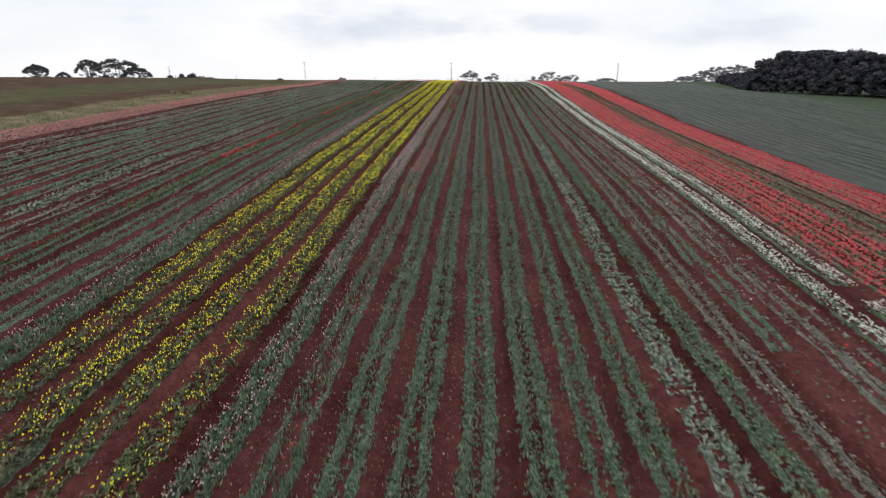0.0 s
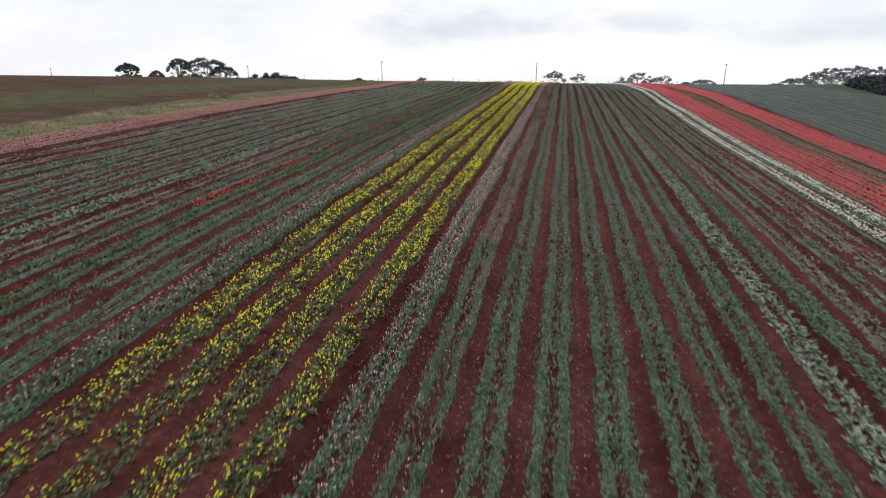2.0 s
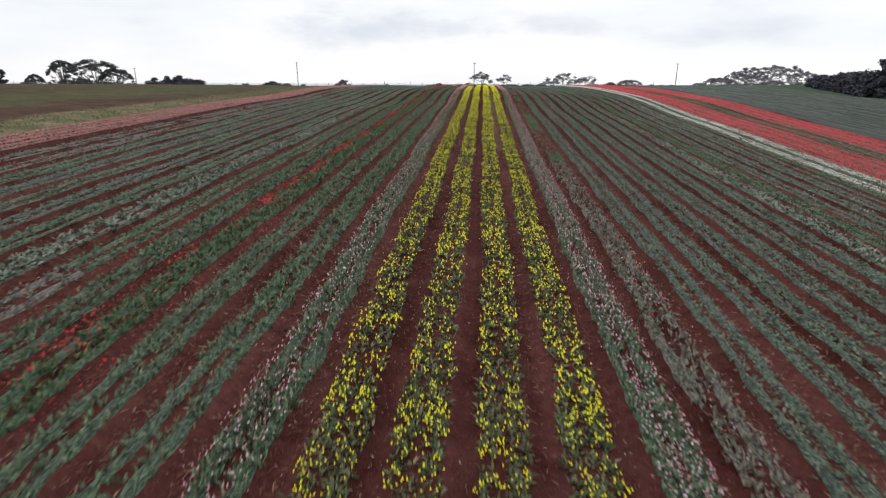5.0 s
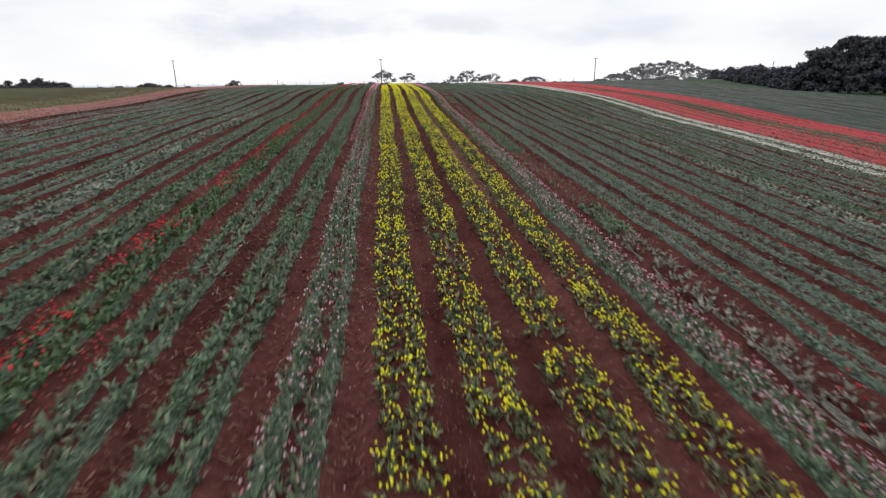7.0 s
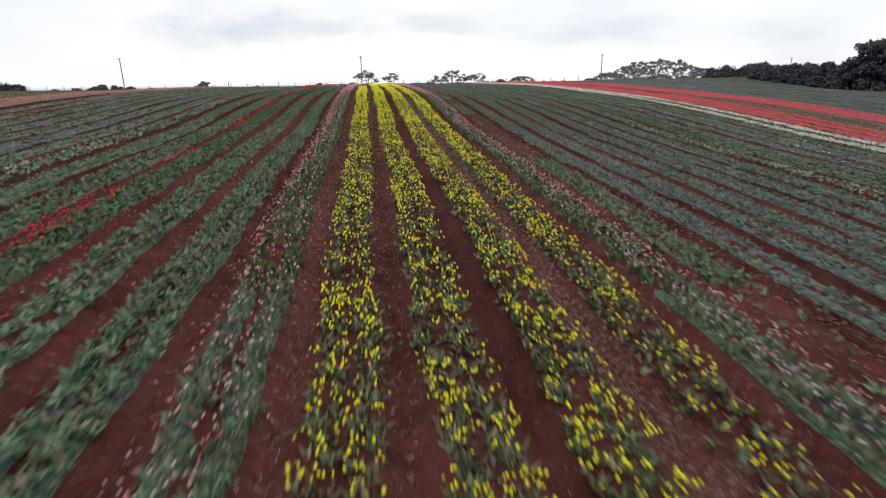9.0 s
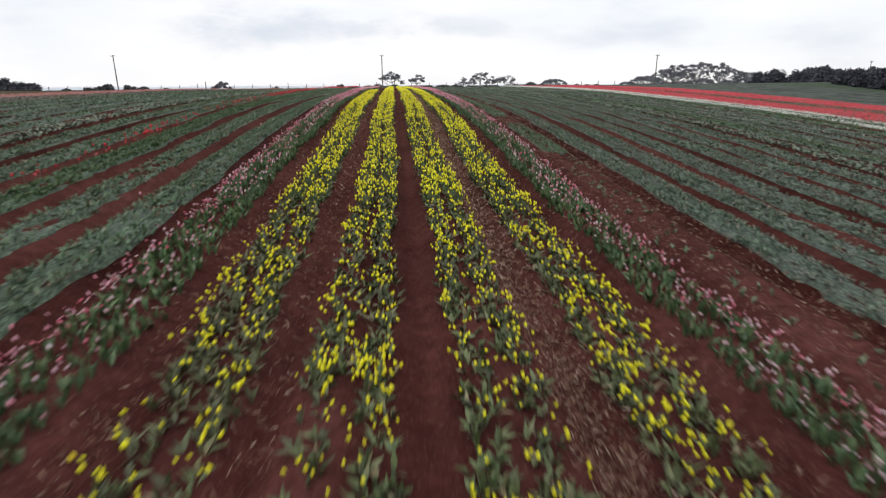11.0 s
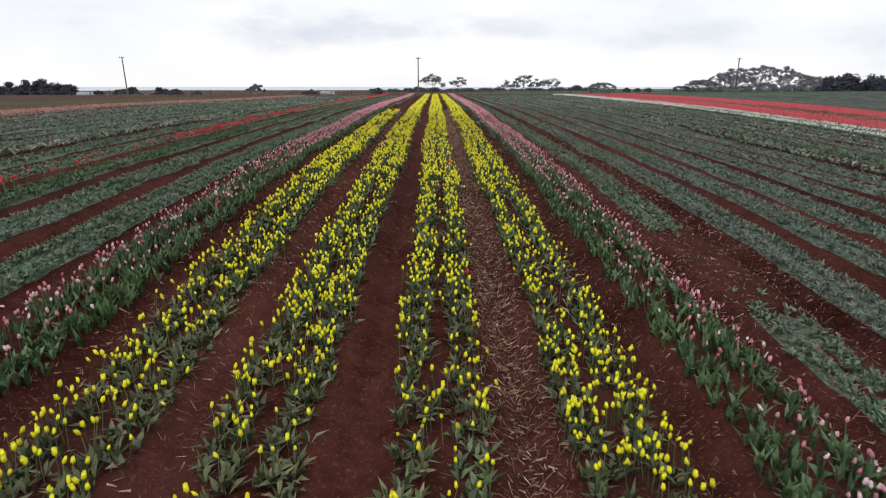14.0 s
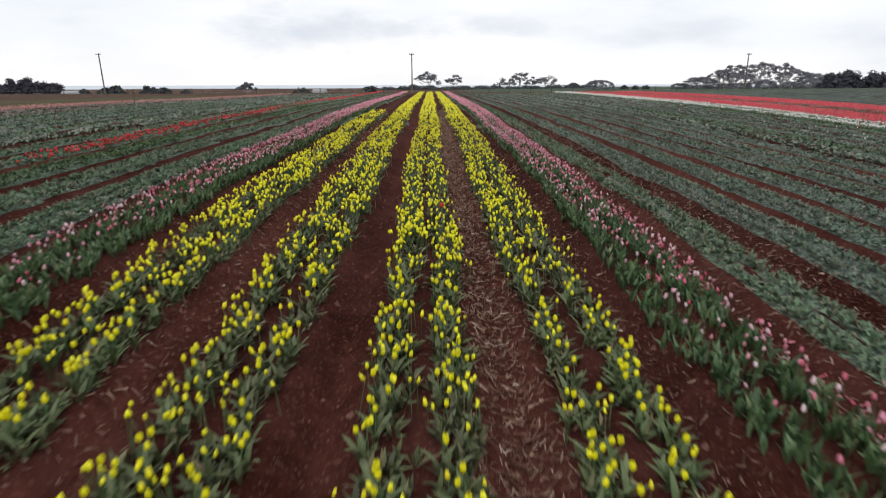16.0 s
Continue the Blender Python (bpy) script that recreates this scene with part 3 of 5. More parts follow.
def strewn(x, rng, per_metre, keep, drills=(-0.25, 0.25), sigma=0.105, start=Y0, end=Y1, coarse=1.0, widen=0.0, thin_far=1.0, bunch=1):
    """Plants along the drills of a bed, thinned where keep(y) is low; fewer and larger far off."""
    xs, ys, big = [], [], []
    for lo, hi, scale in ZONES:
        scale = max(scale, 0.8 if -9 < x < 15 else 1.0)
        if lo < 8:
            scale = 1.0 if -2 < x < 23 else 1.3
        lo, hi, scale = max(lo, start), min(hi, end), scale * coarse
        if hi <= lo:
            continue
        count = int((hi - lo) * per_metre / scale ** (1.5 if scale < 1 or coarse == 1 else 1.35) * (thin_far if lo >= 142 else 1.32 if lo < 30 and scale == 1 else 1))
        y = rng.uniform(lo, hi, count)
        wander = sway(x, y)
        d = (rng.choice(drills, count) + rng.uniform(-1.75, 1.75, count) * sigma * np.interp(y, (25, 65, 88), (1.08, 1.0, 1.0 if sigma > 0.2 else 0.8)) + rng.normal(0, 0.25 * sigma, count)) * (1 + widen * np.clip((y - 76) / 16, 0, 1)) + wander
        if bunch > 1:
            # one plant carries several heads close together
            own = np.arange(count) // bunch * bunch
            y, d = y[own] + rng.normal(0, 0.075, count), d[own] + rng.normal(0, 0.05, count)
        ok = rng.uniform(0, 1, count) < keep(y)
        xs.append(x + d[ok])
        ys.append(y[ok])
        big.append(np.full(ok.sum(), scale))
    return np.concatenate(xs), np.concatenate(ys), np.concatenate(big)


def gapped(seed, base, gaps=(), low=0.35, length=3.0):
    def keep(y):
        k = base * (low + (1 - low) * np.clip(0.15 + 1.5 * wave(y, seed, length), 0, 1))
        for a, c, f in gaps:
            k = np.where((y > a) & (y < c), k * f, k)
        return k
    return keep


ACROSS = np.array([-0.51, -0.45, -0.36, -0.23, -0.10, 0.0, 0.10, 0.23, 0.36, 0.45, 0.51])


def sway(x, y):
    """How far a drilled line wanders from its straight course."""
    return 0.05 * np.sin(y * 0.31 + x) + 0.03 * np.sin(y * 1.3 + 2 * x)


def canopy(x, off, y, keep, height, widen):
    """Height of the close-grown leaves above the soil: two crests, less of a dip between them further up the field."""
    u = np.abs(off) / (1 + widen * np.clip((y - 76) / 16, 0, 1))
    dip = np.interp(y, (45, 80), (-0.1, 0.5))
    shape = np.interp(u, (0.10, 0.23, 0.36, 0.45, 0.51), (0, 1.0, 0.85, 0.1, -0.5)) + np.where(u < 0.23, dip * np.clip((0.23 - u) / 0.13, 0, 1), 0)
    grown = keep(y) * 1.7 - 0.55
    return height * np.interp(y, (-20, 40, 85, 150), (0.6, 0.85, 0.74, 0.65)) * shape * np.clip(grown, 0, 1) - 0.14 * (grown < 0.06)


def hump(bed, at, x, lo, hi, keep, mat, rng, height, widen=0.0):
    """The close-grown low leaf layer of a bed, sinking into the soil where plants are missing."""
    ys = np.arange(lo, hi, 0.42 if -8 < x < 19 else 0.7)
    k = len(ACROSS)
    gy_ = np.repeat(ys[:, None], k, 1) + rng.uniform(-0.16, 0.16, (len(ys), k))
    off = ACROSS[None] * (1 + widen * np.clip((ys - 76) / 16, 0, 1))[:, None] + rng.normal(0, 0.022, (len(ys), k))
    gx_ = x + off + sway(x, gy_)
    z = soil(gx_, gy_) + canopy(x, off, gy_, keep, height, widen) + height * rng.uniform(-0.38, 0.22, (len(ys), k)) - 0.015
    v = np.stack([gx_, gy_, z], -1).reshape(-1, 3) - np.array(at)
    i = np.arange(len(ys) * k).reshape(-1, k)
    q = np.stack([i[:-1, :-1], i[:-1, 1:], i[1:, 1:], i[1:, :-1]], -1).reshape(-1, 4)
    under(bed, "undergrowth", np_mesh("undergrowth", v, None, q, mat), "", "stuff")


def tulip_bed(x, leaf, leaf_density, keep, blooms, label, seed, leaf_len=0.14, leaf_wid=0.036, leaves=6, far=False, end=Y1, start=Y0, single=False, sigma=0.115, lean=(0.2, 1.05), mound=0.13, widen=-0.12):
    """One long bed: a foliage part and one part for each colour of bloom."""
    rng = np.random.default_rng(seed)
    if x > 11 or x < -7:
        leaves, leaf_wid = 4, leaf_wid * 1.15
    at = (x, start, float(soil(np.array([x]), np.array([start]))[0]))
    bed = thing("tulip_bed", at, label, "flower bed", "beds of tulips in the field")
    coarse = 1.2 if far else 1.0
    px, py, big = strewn(x, rng, leaf_density, keep, start=start, end=end, sigma=sigma, coarse=coarse, widen=widen, thin_far=0.4 if single else 0.28)
    if single:
        ok = (py < SINGLE[0]) | (py > SINGLE[1]) | (rng.uniform(0, 1, len(py)) < 0.8)
        px, py, big = px[ok], py[ok], big[ok]
    def lifted(ax, ay):
        held = np.any([(ay > lo) & (ay < hi) for lo, hi in stretches], 0)
        return np.where(held, 0.7 * np.clip(canopy(x, ax - x - sway(x, ay), ay, keep, mound, widen), 0, 1), 0)

    pz = soil(px, py) - 0.01
    stretches = [(start, 0.0), (118.0, end)] if single else [(lo, hi) for lo, hi in ((start, min(52.0, end)), (max(start, 118.0), end)) if hi > lo] if leaf_len > 0.22 else [(start, end)]
    if mound:
        pz += lifted(px, py)
    low = {LEAF: CANOPY, LEAF_OLIVE: CANOPY_OLIVE, LEAF_GREEN: CANOPY, LEAF_HAZED: CANOPY_HAZED, LEAF_FRESH: CANOPY_FRESH, LEAF_PALE: CANOPY_PALE, LEAF_DULL: CANOPY_DULL, LEAF_BROWNED: CANOPY_BROWNED}[leaf]
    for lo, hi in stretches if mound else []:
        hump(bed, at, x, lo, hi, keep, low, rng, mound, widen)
    for side in (-1, 1):
        vs, ts, qs, base = [], [], [], 0
        for s in np.unique(big):
            m = (big == s) & ((px - x) * side > 0)
            v, t, q = leaf_arrays(px[m], py[m], pz[m], leaves if s < 0.95 else max(4, leaves - 2) if s <= 1.1 else 3, leaf_len * s**0.3, leaf_wid * (1.1 if s == 1 else max(s, 0.92) ** 1.25), rng, lean, leaf_len < 0.2 and -8 < x < 8)
            vs.append(v), ts.append(t + base), qs.append(q + base)
            base += len(v)
        v = np.concatenate(vs) - np.array(at, np.float32)
        under(bed, "foliage", np_mesh("foliage", v, np.concatenate(ts), np.concatenate(qs), leaf), "", "stuff")
    for mat, density, size, height, bkeep, name, *lines in blooms:
        fx, fy, fbig = strewn(x, rng, density, bkeep, lines[0] if lines else (-0.25, 0.25), start=start, end=end, sigma=sigma * (1.05 if not lines or len(lines[0]) < 4 else 0.45), coarse=coarse, widen=widen, bunch=4 if single else 1)
        if single:
            ok = (fy < SINGLE[0]) | (fy > SINGLE[1]) | (rng.uniform(0, 1, len(fy)) < 0.4)
            fx, fy, fbig = fx[ok], fy[ok], fbig[ok]
        if not len(fx):
            continue
        fz = (np.maximum(soil(fx, fy), land(fx, fy) + 0.1) if sigma > 0.25 else soil(fx, fy)) + height * rng.uniform(0.75, 1.15, len(fx)) + (lifted(fx, fy) if mound else 0)
        vs, ts, base = [], [], 0
        near = (fy > 76) & (fy < 106) & (fbig <= 1) & (abs(x) < 8)
        mid = ~near & (fbig < 1.6) & (fy > 20) & (fy < 122) & (not far)
        for m, sides in ((near, 5), (mid, 4), (~near & ~mid, 3)):
            if m.any():
                v, t = bloom_arrays(fx[m], fy[m], fz[m], size * np.maximum(fbig[m], 1) ** 0.8, sides, rng)
                vs.append(v), ts.append(t.reshape(-1, 3) + base)
                base += len(v)
        if near.any():
            # thin stalks from the soil up to the heads that stand close at hand
            sx_, sy_, sz_ = fx[near], fy[near], fz[near]
            g = soil(sx_, sy_)
            lean_x, lean_y = rng.normal(0, 0.03, len(sx_)), rng.normal(0, 0.03, len(sx_))
            k3 = np.array([(0, 0.005), (2.094, 0.005), (4.189, 0.005)])
            ring = np.stack([np.cos(k3[:, 0]) * k3[:, 1], np.sin(k3[:, 0]) * k3[:, 1], 0 * k3[:, 0]], -1)
            foot = np.stack([sx_ + lean_x, sy_ + lean_y, g - 0.02], -1)[:, None] + ring
            head = np.stack([sx_, sy_, sz_ + 0.006], -1)[:, None] + ring * 0.8
            sv = np.concatenate([foot, head], 1)
            sq_ = (np.arange(len(sx_)) * 6)[:, None, None] + np.array([(0, 1, 4, 3), (1, 2, 5, 4), (2, 0, 3, 5)])[None]
            under(bed, "stalk_growth", np_mesh("stalk_growth", sv.reshape(-1, 3) - np.array(at), None, sq_.reshape(-1, 4), LEAF_FRESH), "thin green flower stalks", "stuff")
        under(bed, "blossom", np_mesh("blossom", np.concatenate(vs) - np.array(at, np.float32), np.concatenate(ts), None, mat), name, "stuff")
    return bed


def rising(a, b, lo, hi):
    """lo before a, hi past b."""
    return lambda y: np.interp(y, (a, b), (lo, hi))


def patchy(seed, base, length=2.0, power=2.0):
    return lambda y: base * np.clip(wave(y, seed, length) ** power * 1.6, 0, 1)


def times_(f, g):
    return lambda y: f(y) * g(y)


def clustered(seed):
    """Heads standing in small bunches."""
    return lambda y: np.clip(0.35 + 0.9 * wave(y, seed, 0.45), 0, 1)


# four yellow beds
YGAPS = {0: [], 1: [(-4, -2, 0.85)], 2: [(-47, -36, 0.75), (27.7, 28.6, 0.1), (60, 62, 0.6)], 3: [(-34.6, -33.4, 0.4), (46, 49, 0.6)]}
for i in range(4):
    keep = gapped(20 + i, 1.0, YGAPS[i], 0.55, 1.6)
    tulip_bed(1.5 * i, LEAF_OLIVE, 56, times_(keep, lambda y: np.interp(y, (-5, 10, 45, 78, 84), (0.85, 1.0, 1.0, 1.0, 0.82))), [(BLOOM_YELLOW, 104, 0.060, 0.245, times_(clustered(300 + i), times_(times_(keep, gapped(30 + i, 1.0, (), 0.45, 2.2)), lambda y: np.interp(y, (-40, 0, 8, 70, 80, 92, 97, 110, 150), (0.40, 0.54, 0.66, 0.66, 0.48, 0.50, 0.58, 0.92, 1.0)))), "yellow tulip heads", (-0.36, -0.14, 0.14, 0.36))],
              "long bed of yellow tulips in bloom on red soil", 100 + i, 0.205, 0.047, leaves=6, sigma=0.105, mound=0.06, widen=0.0, end=126.5 if i == 0 else Y1, single=True)
# pink beds on either side of them: dusty leaves and faded heads below, fresh green above
for i, seed in ((-1, 7), (4, 8)):
    keep = gapped(40 + i, 1.0, (), 0.7, 2.0)
    faded = (BLOOM_FADED, 62 if i < 0 else 68, 0.056, 0.26, times_(keep, lambda y, most=0.62 if i < 0 else 1.0: most * np.interp(y, (-45, -22, 0, 30, 50, 88), (0.30, 0.36, 0.85, 0.8, 0.55, 0.06))), "faded pale pink tulip heads")
    few_pink = (BLOOM_PINK, 64, 0.058, 0.29, times_(clustered(330 + i), lambda y: np.interp(y, (30, 76, 80, 100, 112, 125), (0.08, 0.24, 0.20, 0.24, 0.55, 0.6))), "pink and white tulip heads", (-0.30, -0.30, -0.05, 0.22) if i < 0 else (0.30, 0.30, 0.05, -0.22))
    close_pink = (BLOOM_PINK, 78, 0.054, 0.30, lambda y: np.interp(y, (98, 118, 150), (0.0, 0.8, 1.0)), "close-set pink and mauve tulip heads")
    tulip_bed(1.5 * i, LEAF_GREEN, 52, keep, [faded, few_pink], "bed of faded pink tulips with dusty green leaves", 110 + seed, 0.25, 0.044, leaves=6, sigma=0.115, lean=(0.05, 0.62), end=52.0)
    tulip_bed(1.5 * i, LEAF_FRESH, 52, keep, [faded, few_pink, close_pink], "bed of pink and white tulips with tall green leaves", 112 + seed, 0.25, 0.048, leaves=6, sigma=0.115, widen=0.12, lean=(0.05, 0.62), start=52.0)
# green beds between the yellow ones and the pale one, and beyond to the other side
keep5 = gapped(55, 1.0, [(40, 52, 0.12), (66, 83.5, 0.10), (83.5, 90.8, 1.0), (90.8, 94.3, 0.02)], 0.5, 1.5)
few = [(BLOOM_CRIMSON, 12, 0.076, 0.26, lambda y: np.where((np.abs(y + 3.6) < 0.5) | (np.abs(y + 5.6) < 0.7) | (np.abs(y + 7.6) < 0.6), 0.85, patchy(56, 0.5, 4, 3)(y)), "few crimson tulip heads"), (BLOOM_FADED, 16, 0.05, 0.22, patchy(58, 0.8, 3, 1), "withered pink tulip heads")]
tulip_bed(7.5, LEAF_GREEN, 58, gapped(59, 1.0, (), 0.6, 1.5), few, "bed of spent tulips with few crimson heads", 118, mound=0.09, end=-8.0, lean=(0.12, 0.65), leaf_len=0.18, leaf_wid=0.032)
tulip_bed(7.5, LEAF_DULL, 56, gapped(57, 1.0, [(24, 36, 0.5)], 0.55, 1.5), few, "bed of spent, browning tulips with few crimson heads", 119, mound=0.06, start=-8.0, end=36.0)
tulip_bed(7.5, LEAF_GREEN, 48, keep5, [], "patchy bed of spent tulips with bare gaps", 120, mound=0.06, start=36.0)
for i in range(6, 12):
    reds = [(BLOOM_CRIMSON, 1.2, 0.07, 0.28, times_(patchy(61 + i, 0.35, 6, 4), rising(60, 80, 1.0, 0.0)), "stray red tulip heads")] if i in (6, 8) else []
    tulip_bed(1.5 * i, LEAF_GREEN, 54 if i < 10 else 44, gapped(60 + i, 1.0, (), 0.85, 2.0), reds, "bed of headed tulips, blue-green leaves only", 120 + i, end=-8.0, lean=(0.12, 0.65), leaf_len=0.18, leaf_wid=0.032, sigma=0.132)
    # from y = -8 on the leaves carry the painted haze
    tulip_bed(1.5 * i, LEAF_HAZED, 48 if i < 10 else 40, gapped(60 + i, 1.0, (), 0.85, 2.0), reds, "bed of headed tulips, green leaves only, greyed by painted haze", 220 + i, start=-8.0)
tulip_bed(18.0, LEAF_PALE, 28, gapped(72, 1.0, [(-35.0, -33.9, 0.3), (-47, -35.5, 0.6)], 0.6, 1.5), [], "bed of pale wilted tulip leaves lying over", 132, 0.23, 0.055, lean=(0.45, 1.15), sigma=0.115)
tulip_bed(19.5, LEAF_GREEN, 50, gapped(73, 1.0, (), 0.75, 2.0), [], "bed of bright green tulip leaves", 133, leaf_len=0.17, leaf_wid=0.04, sigma=0.132)
# thin beds: browned off on the lower slope, still green above
for i, extra in ((14, []), (15, [(-47, -31, 0.1)]), (16, [])):
    whites = [(BLOOM_WHITE, 3.0, 0.06, 0.26, patchy(90 + i, 0.5, 3, 2), "scattered white tulip heads")]
    tulip_bed(1.5 * i, LEAF_DULL if i != 15 else LEAF_GREEN, 40, gapped(74 + i, 0.9, extra, 0.45, 2.0), whites, "thin bed of drying tulips with scattered white heads", 140 + i, far=i > 14, mound=0.09, end=24.0)
    tulip_bed(1.5 * i, LEAF_HAZED, 34, gapped(78 + i, 0.95, (), 0.6, 2.0), whites, "green bed of headed tulips with scattered white heads", 150 + i, far=i > 14, mound=0.11, start=24.0)
crimsons = [(BLOOM_CRIMSON, 3.0, 0.07, 0.25, times_(patchy(94, 0.6, 4, 2), rising(20, 40, 1.0, 0.1)), "scattered crimson tulip heads")]
tulip_bed(25.0, LEAF_DULL, 34, gapped(93, 0.8, (), 0.4, 2.0), crimsons, "sparse bed of dying tulips on bare red soil", 160, far=True, mound=0.08, end=30.0)
tulip_bed(25.0, LEAF_HAZED, 30, gapped(95, 0.9, (), 0.5, 2.0), crimsons, "thin green bed of headed tulips", 161, far=True, mound=0.10, start=30.0)
for x, seed in ((26.45, 1), (28.15, 2)):
    gaps = [(-26.2, -24.4, 0.05)] if seed == 2 else []
    keep = gapped(170 + seed, 1.0, gaps, 0.8, 2.0)
    tulip_bed(x, LEAF_FRESH, 24, keep, [(BLOOM_WHITE, 112, 0.056, 0.25, times_(rising(60, 120, 1.0, 0.7), times_(keep, gapped(175 + seed, 1.0, (), 0.4, 1.0))), "white tulip heads")], "dense bed of white tulips in bloom", 170 + seed, far=True)
for x, seed, amount in ((29.9, 1, 0.8), (31.45, 2, 0.95), (33.0, 3, 0.75), (37.9, 6, 1.0), (39.4, 7, 1.0), (40.9, 8, 1.0)):
    keep = gapped(180 + seed, 1.0, (), 0.75, 3.0)
    tulip_bed(x, LEAF_FRESH if seed < 6 else LEAF, 15, keep, [(BLOOM_RED, 118 * amount, 0.078, 0.20, times_(keep, rising(-40, 70, 0.75, 1.0)), "red tulip heads", (-0.55, -0.2, 0.2, 0.55))], "dense bed of red tulips in bloom", 180 + seed, far=True, sigma=0.31)
for x, seed, reds in ((34.6, 4, 26), (36.2, 0, 5)):
    tulip_bed(x, LEAF_BROWNED, 110, gapped(190 + seed, 1.0, (), 0.8, 2.0), [(BLOOM_RED, reds, 0.074, 0.2, patchy(191 + seed, 0.9, 5, 1.2), "thinly scattered red tulip heads", (-0.55, -0.2, 0.2, 0.55))],
              "browned olive-green bed of tulips with few red heads", 190 + seed, far=True, mound=0.2, sigma=0.31)
# the other side
tulip_bed(-3.0, LEAF_GREEN, 54, gapped(201, 1.0, (), 0.75, 2.0), [(BLOOM_PINK, 1.5, 0.07, 0.3, patchy(202, 0.3, 4, 3), "stray pink tulip heads")], "bed of headed tulips, blue-green leaves only", 202)
tulip_bed(-4.5, LEAF_GREEN, 48, gapped(203, 1.0, (), 0.4, 1.5), [], "uneven bed of headed tulips", 203)


# where along the bed the red tulips stand, and how thickly
DRIFTS = ((-9.0, -5.6, 1.0), (-4.8, -2.0, 0.6), (0.0, 4.0, 0.4), (7.0, 9.0, 0.4), (12.0, 14.0, 0.2), (19.2, 20.6, 1.0), (21.6, 24.2, 0.6), (25.6, 28.9, 0.7), (31.0, 35.0, 0.75), (39.0, 41.5, 0.4), (45.0, 48.5, 0.4),
          (52.2, 58.0, 0.5), (62.0, 65.0, 0.5), (72.0, 75.5, 0.5), (83.0, 86.0, 0.2), (95.6, 99.6, 0.18))


def drifts(y):
    """Bunches of red in the lower half, an almost unbroken line at the far end."""
    k = np.full(y.shape, 0.03)
    for lo, hi, thick in DRIFTS:
        k = np.where((y > lo) & (y < hi), thick * (0.35 + 0.65 * wave(y, 205, 0.8)), k)
    return np.where(y > 104, np.clip(0.08 + 0.5 * wave(y, 215, 4.0), 0, 1), k)


tulip_bed(-6.0, LEAF_FRESH, 50, gapped(204, 1.0, (), 0.6, 2.0),
          [(BLOOM_CRIMSON, 46, 0.080, 0.33, drifts, "deep red tulip heads", (-0.26, -0.04)),
           (BLOOM_RED, 10, 0.066, 0.30, drifts, "red tulip heads in drifts")], "green bed with drifts of red tulips", 204)
tulip_bed(-7.5, LEAF_GREEN, 48, gapped(206, 1.0, (), 0.7, 2.0), [], "bed of headed tulips, blue-green leaves only", 206)
strays = [(BLOOM_CRIMSON, 1.5, 0.07, 0.28, patchy(208, 0.4, 5, 3), "stray red tulip heads")]
tulip_bed(-9.0, LEAF_DULL, 34, gapped(207, 1.0, (), 0.4, 2.0), strays, "thin bed of drying tulips", 207, end=12.0, mound=0.09)
tulip_bed(-9.0, LEAF_GREEN, 40, gapped(211, 1.0, (), 0.6, 2.0), strays, "uneven green bed of headed tulips", 211, start=12.0, mound=0.11)
tulip_bed(-10.5, LEAF_PALE, 32, gapped(209, 1.0, (), 0.6, 2.0), [], "bed of pale wilted tulip leaves lying over", 209, 0.23, 0.055, lean=(0.45, 1.15), sigma=0.115)
for i in range(-12, -7):
    tulip_bed(1.5 * i, LEAF_HAZED if i % 2 else LEAF_GREEN, 30, gapped(230 + i, 1.0, (), 0.7, 2.5), [], "bed of headed tulips, green leaves only", 230 + i, far=True)
for i in (-14, -13):
    tulip_bed(1.5 * i, LEAF_DULL, 30, gapped(250 + i, 0.9, (), 0.3, 3.0), [], "thin bed of drying tulips", 250 + i, far=True, mound=0.09)
for x, seed in ((-24.6, 1), (-23.1, 2)):
    keep = gapped(260 + seed, 1.0, (), 0.8, 3.0)
    tulip_bed(x, LEAF_DULL, 22, keep, [(BLOOM_SALMON, 130, 0.078, 0.10, times_(keep, lambda y: np.interp(y, (60, 110, 150), (1.0, 0.6, 0.25))), "faded salmon tulip heads", (-0.6, -0.2, 0.2, 0.6))], "bed of faded salmon-pink tulips", 260 + seed, 0.13, far=True, sigma=0.26, mound=0.08)

# ---------------------------------------------------------------- single tulips where the view ends, close at hand


def strip(points, widths, fold=0.0):
    """A leaf blade along a spine, folded up along its middle: corners and quads."""
    v, q = [], []
    for k, (p, w) in enumerate(zip(points, widths)):
        along = (points[min(k + 1, len(points) - 1)] - points[max(k - 1, 0)]).normalized()
        side = along.cross(Vector((0, 0, 1)))
        side = side.normalized() if side.length > 1e-4 else Vector((1, 0, 0))
        up = side.cross(along)
        v += [p - side * w + up * fold * w, p, p + side * w + up * fold * w]
        if k:
            b = 3 * k
            q += [(b - 3, b - 2, b + 1, b), (b - 2, b - 1, b + 2, b + 1)]
    return np.array([tuple(p) for p in v]), q


def tube(points, radii, sides=6):
    """A round, tapered tube along points: corners and quads."""
    v, q = [], []
    for k, (p, r) in enumerate(zip(points, radii)):
        along = (Vector(points[min(k + 1, len(points) - 1)]) - Vector(points[max(k - 1, 0)])).normalized()
        side = along.cross(Vector((0.13, 0.97, 0.21))).normalized()
        up = side.cross(along)
        for j in range(sides):
            a = 2 * math.pi * j / sides
            v.append(tuple(Vector(p) + side * math.cos(a) * r + up * math.sin(a) * r))
        if k:
            b = k * sides
            q += [(b - sides + j, b - sides + (j + 1) % sides, b + (j + 1) % sides, b + j) for j in range(sides)]
    return np.array(v), q


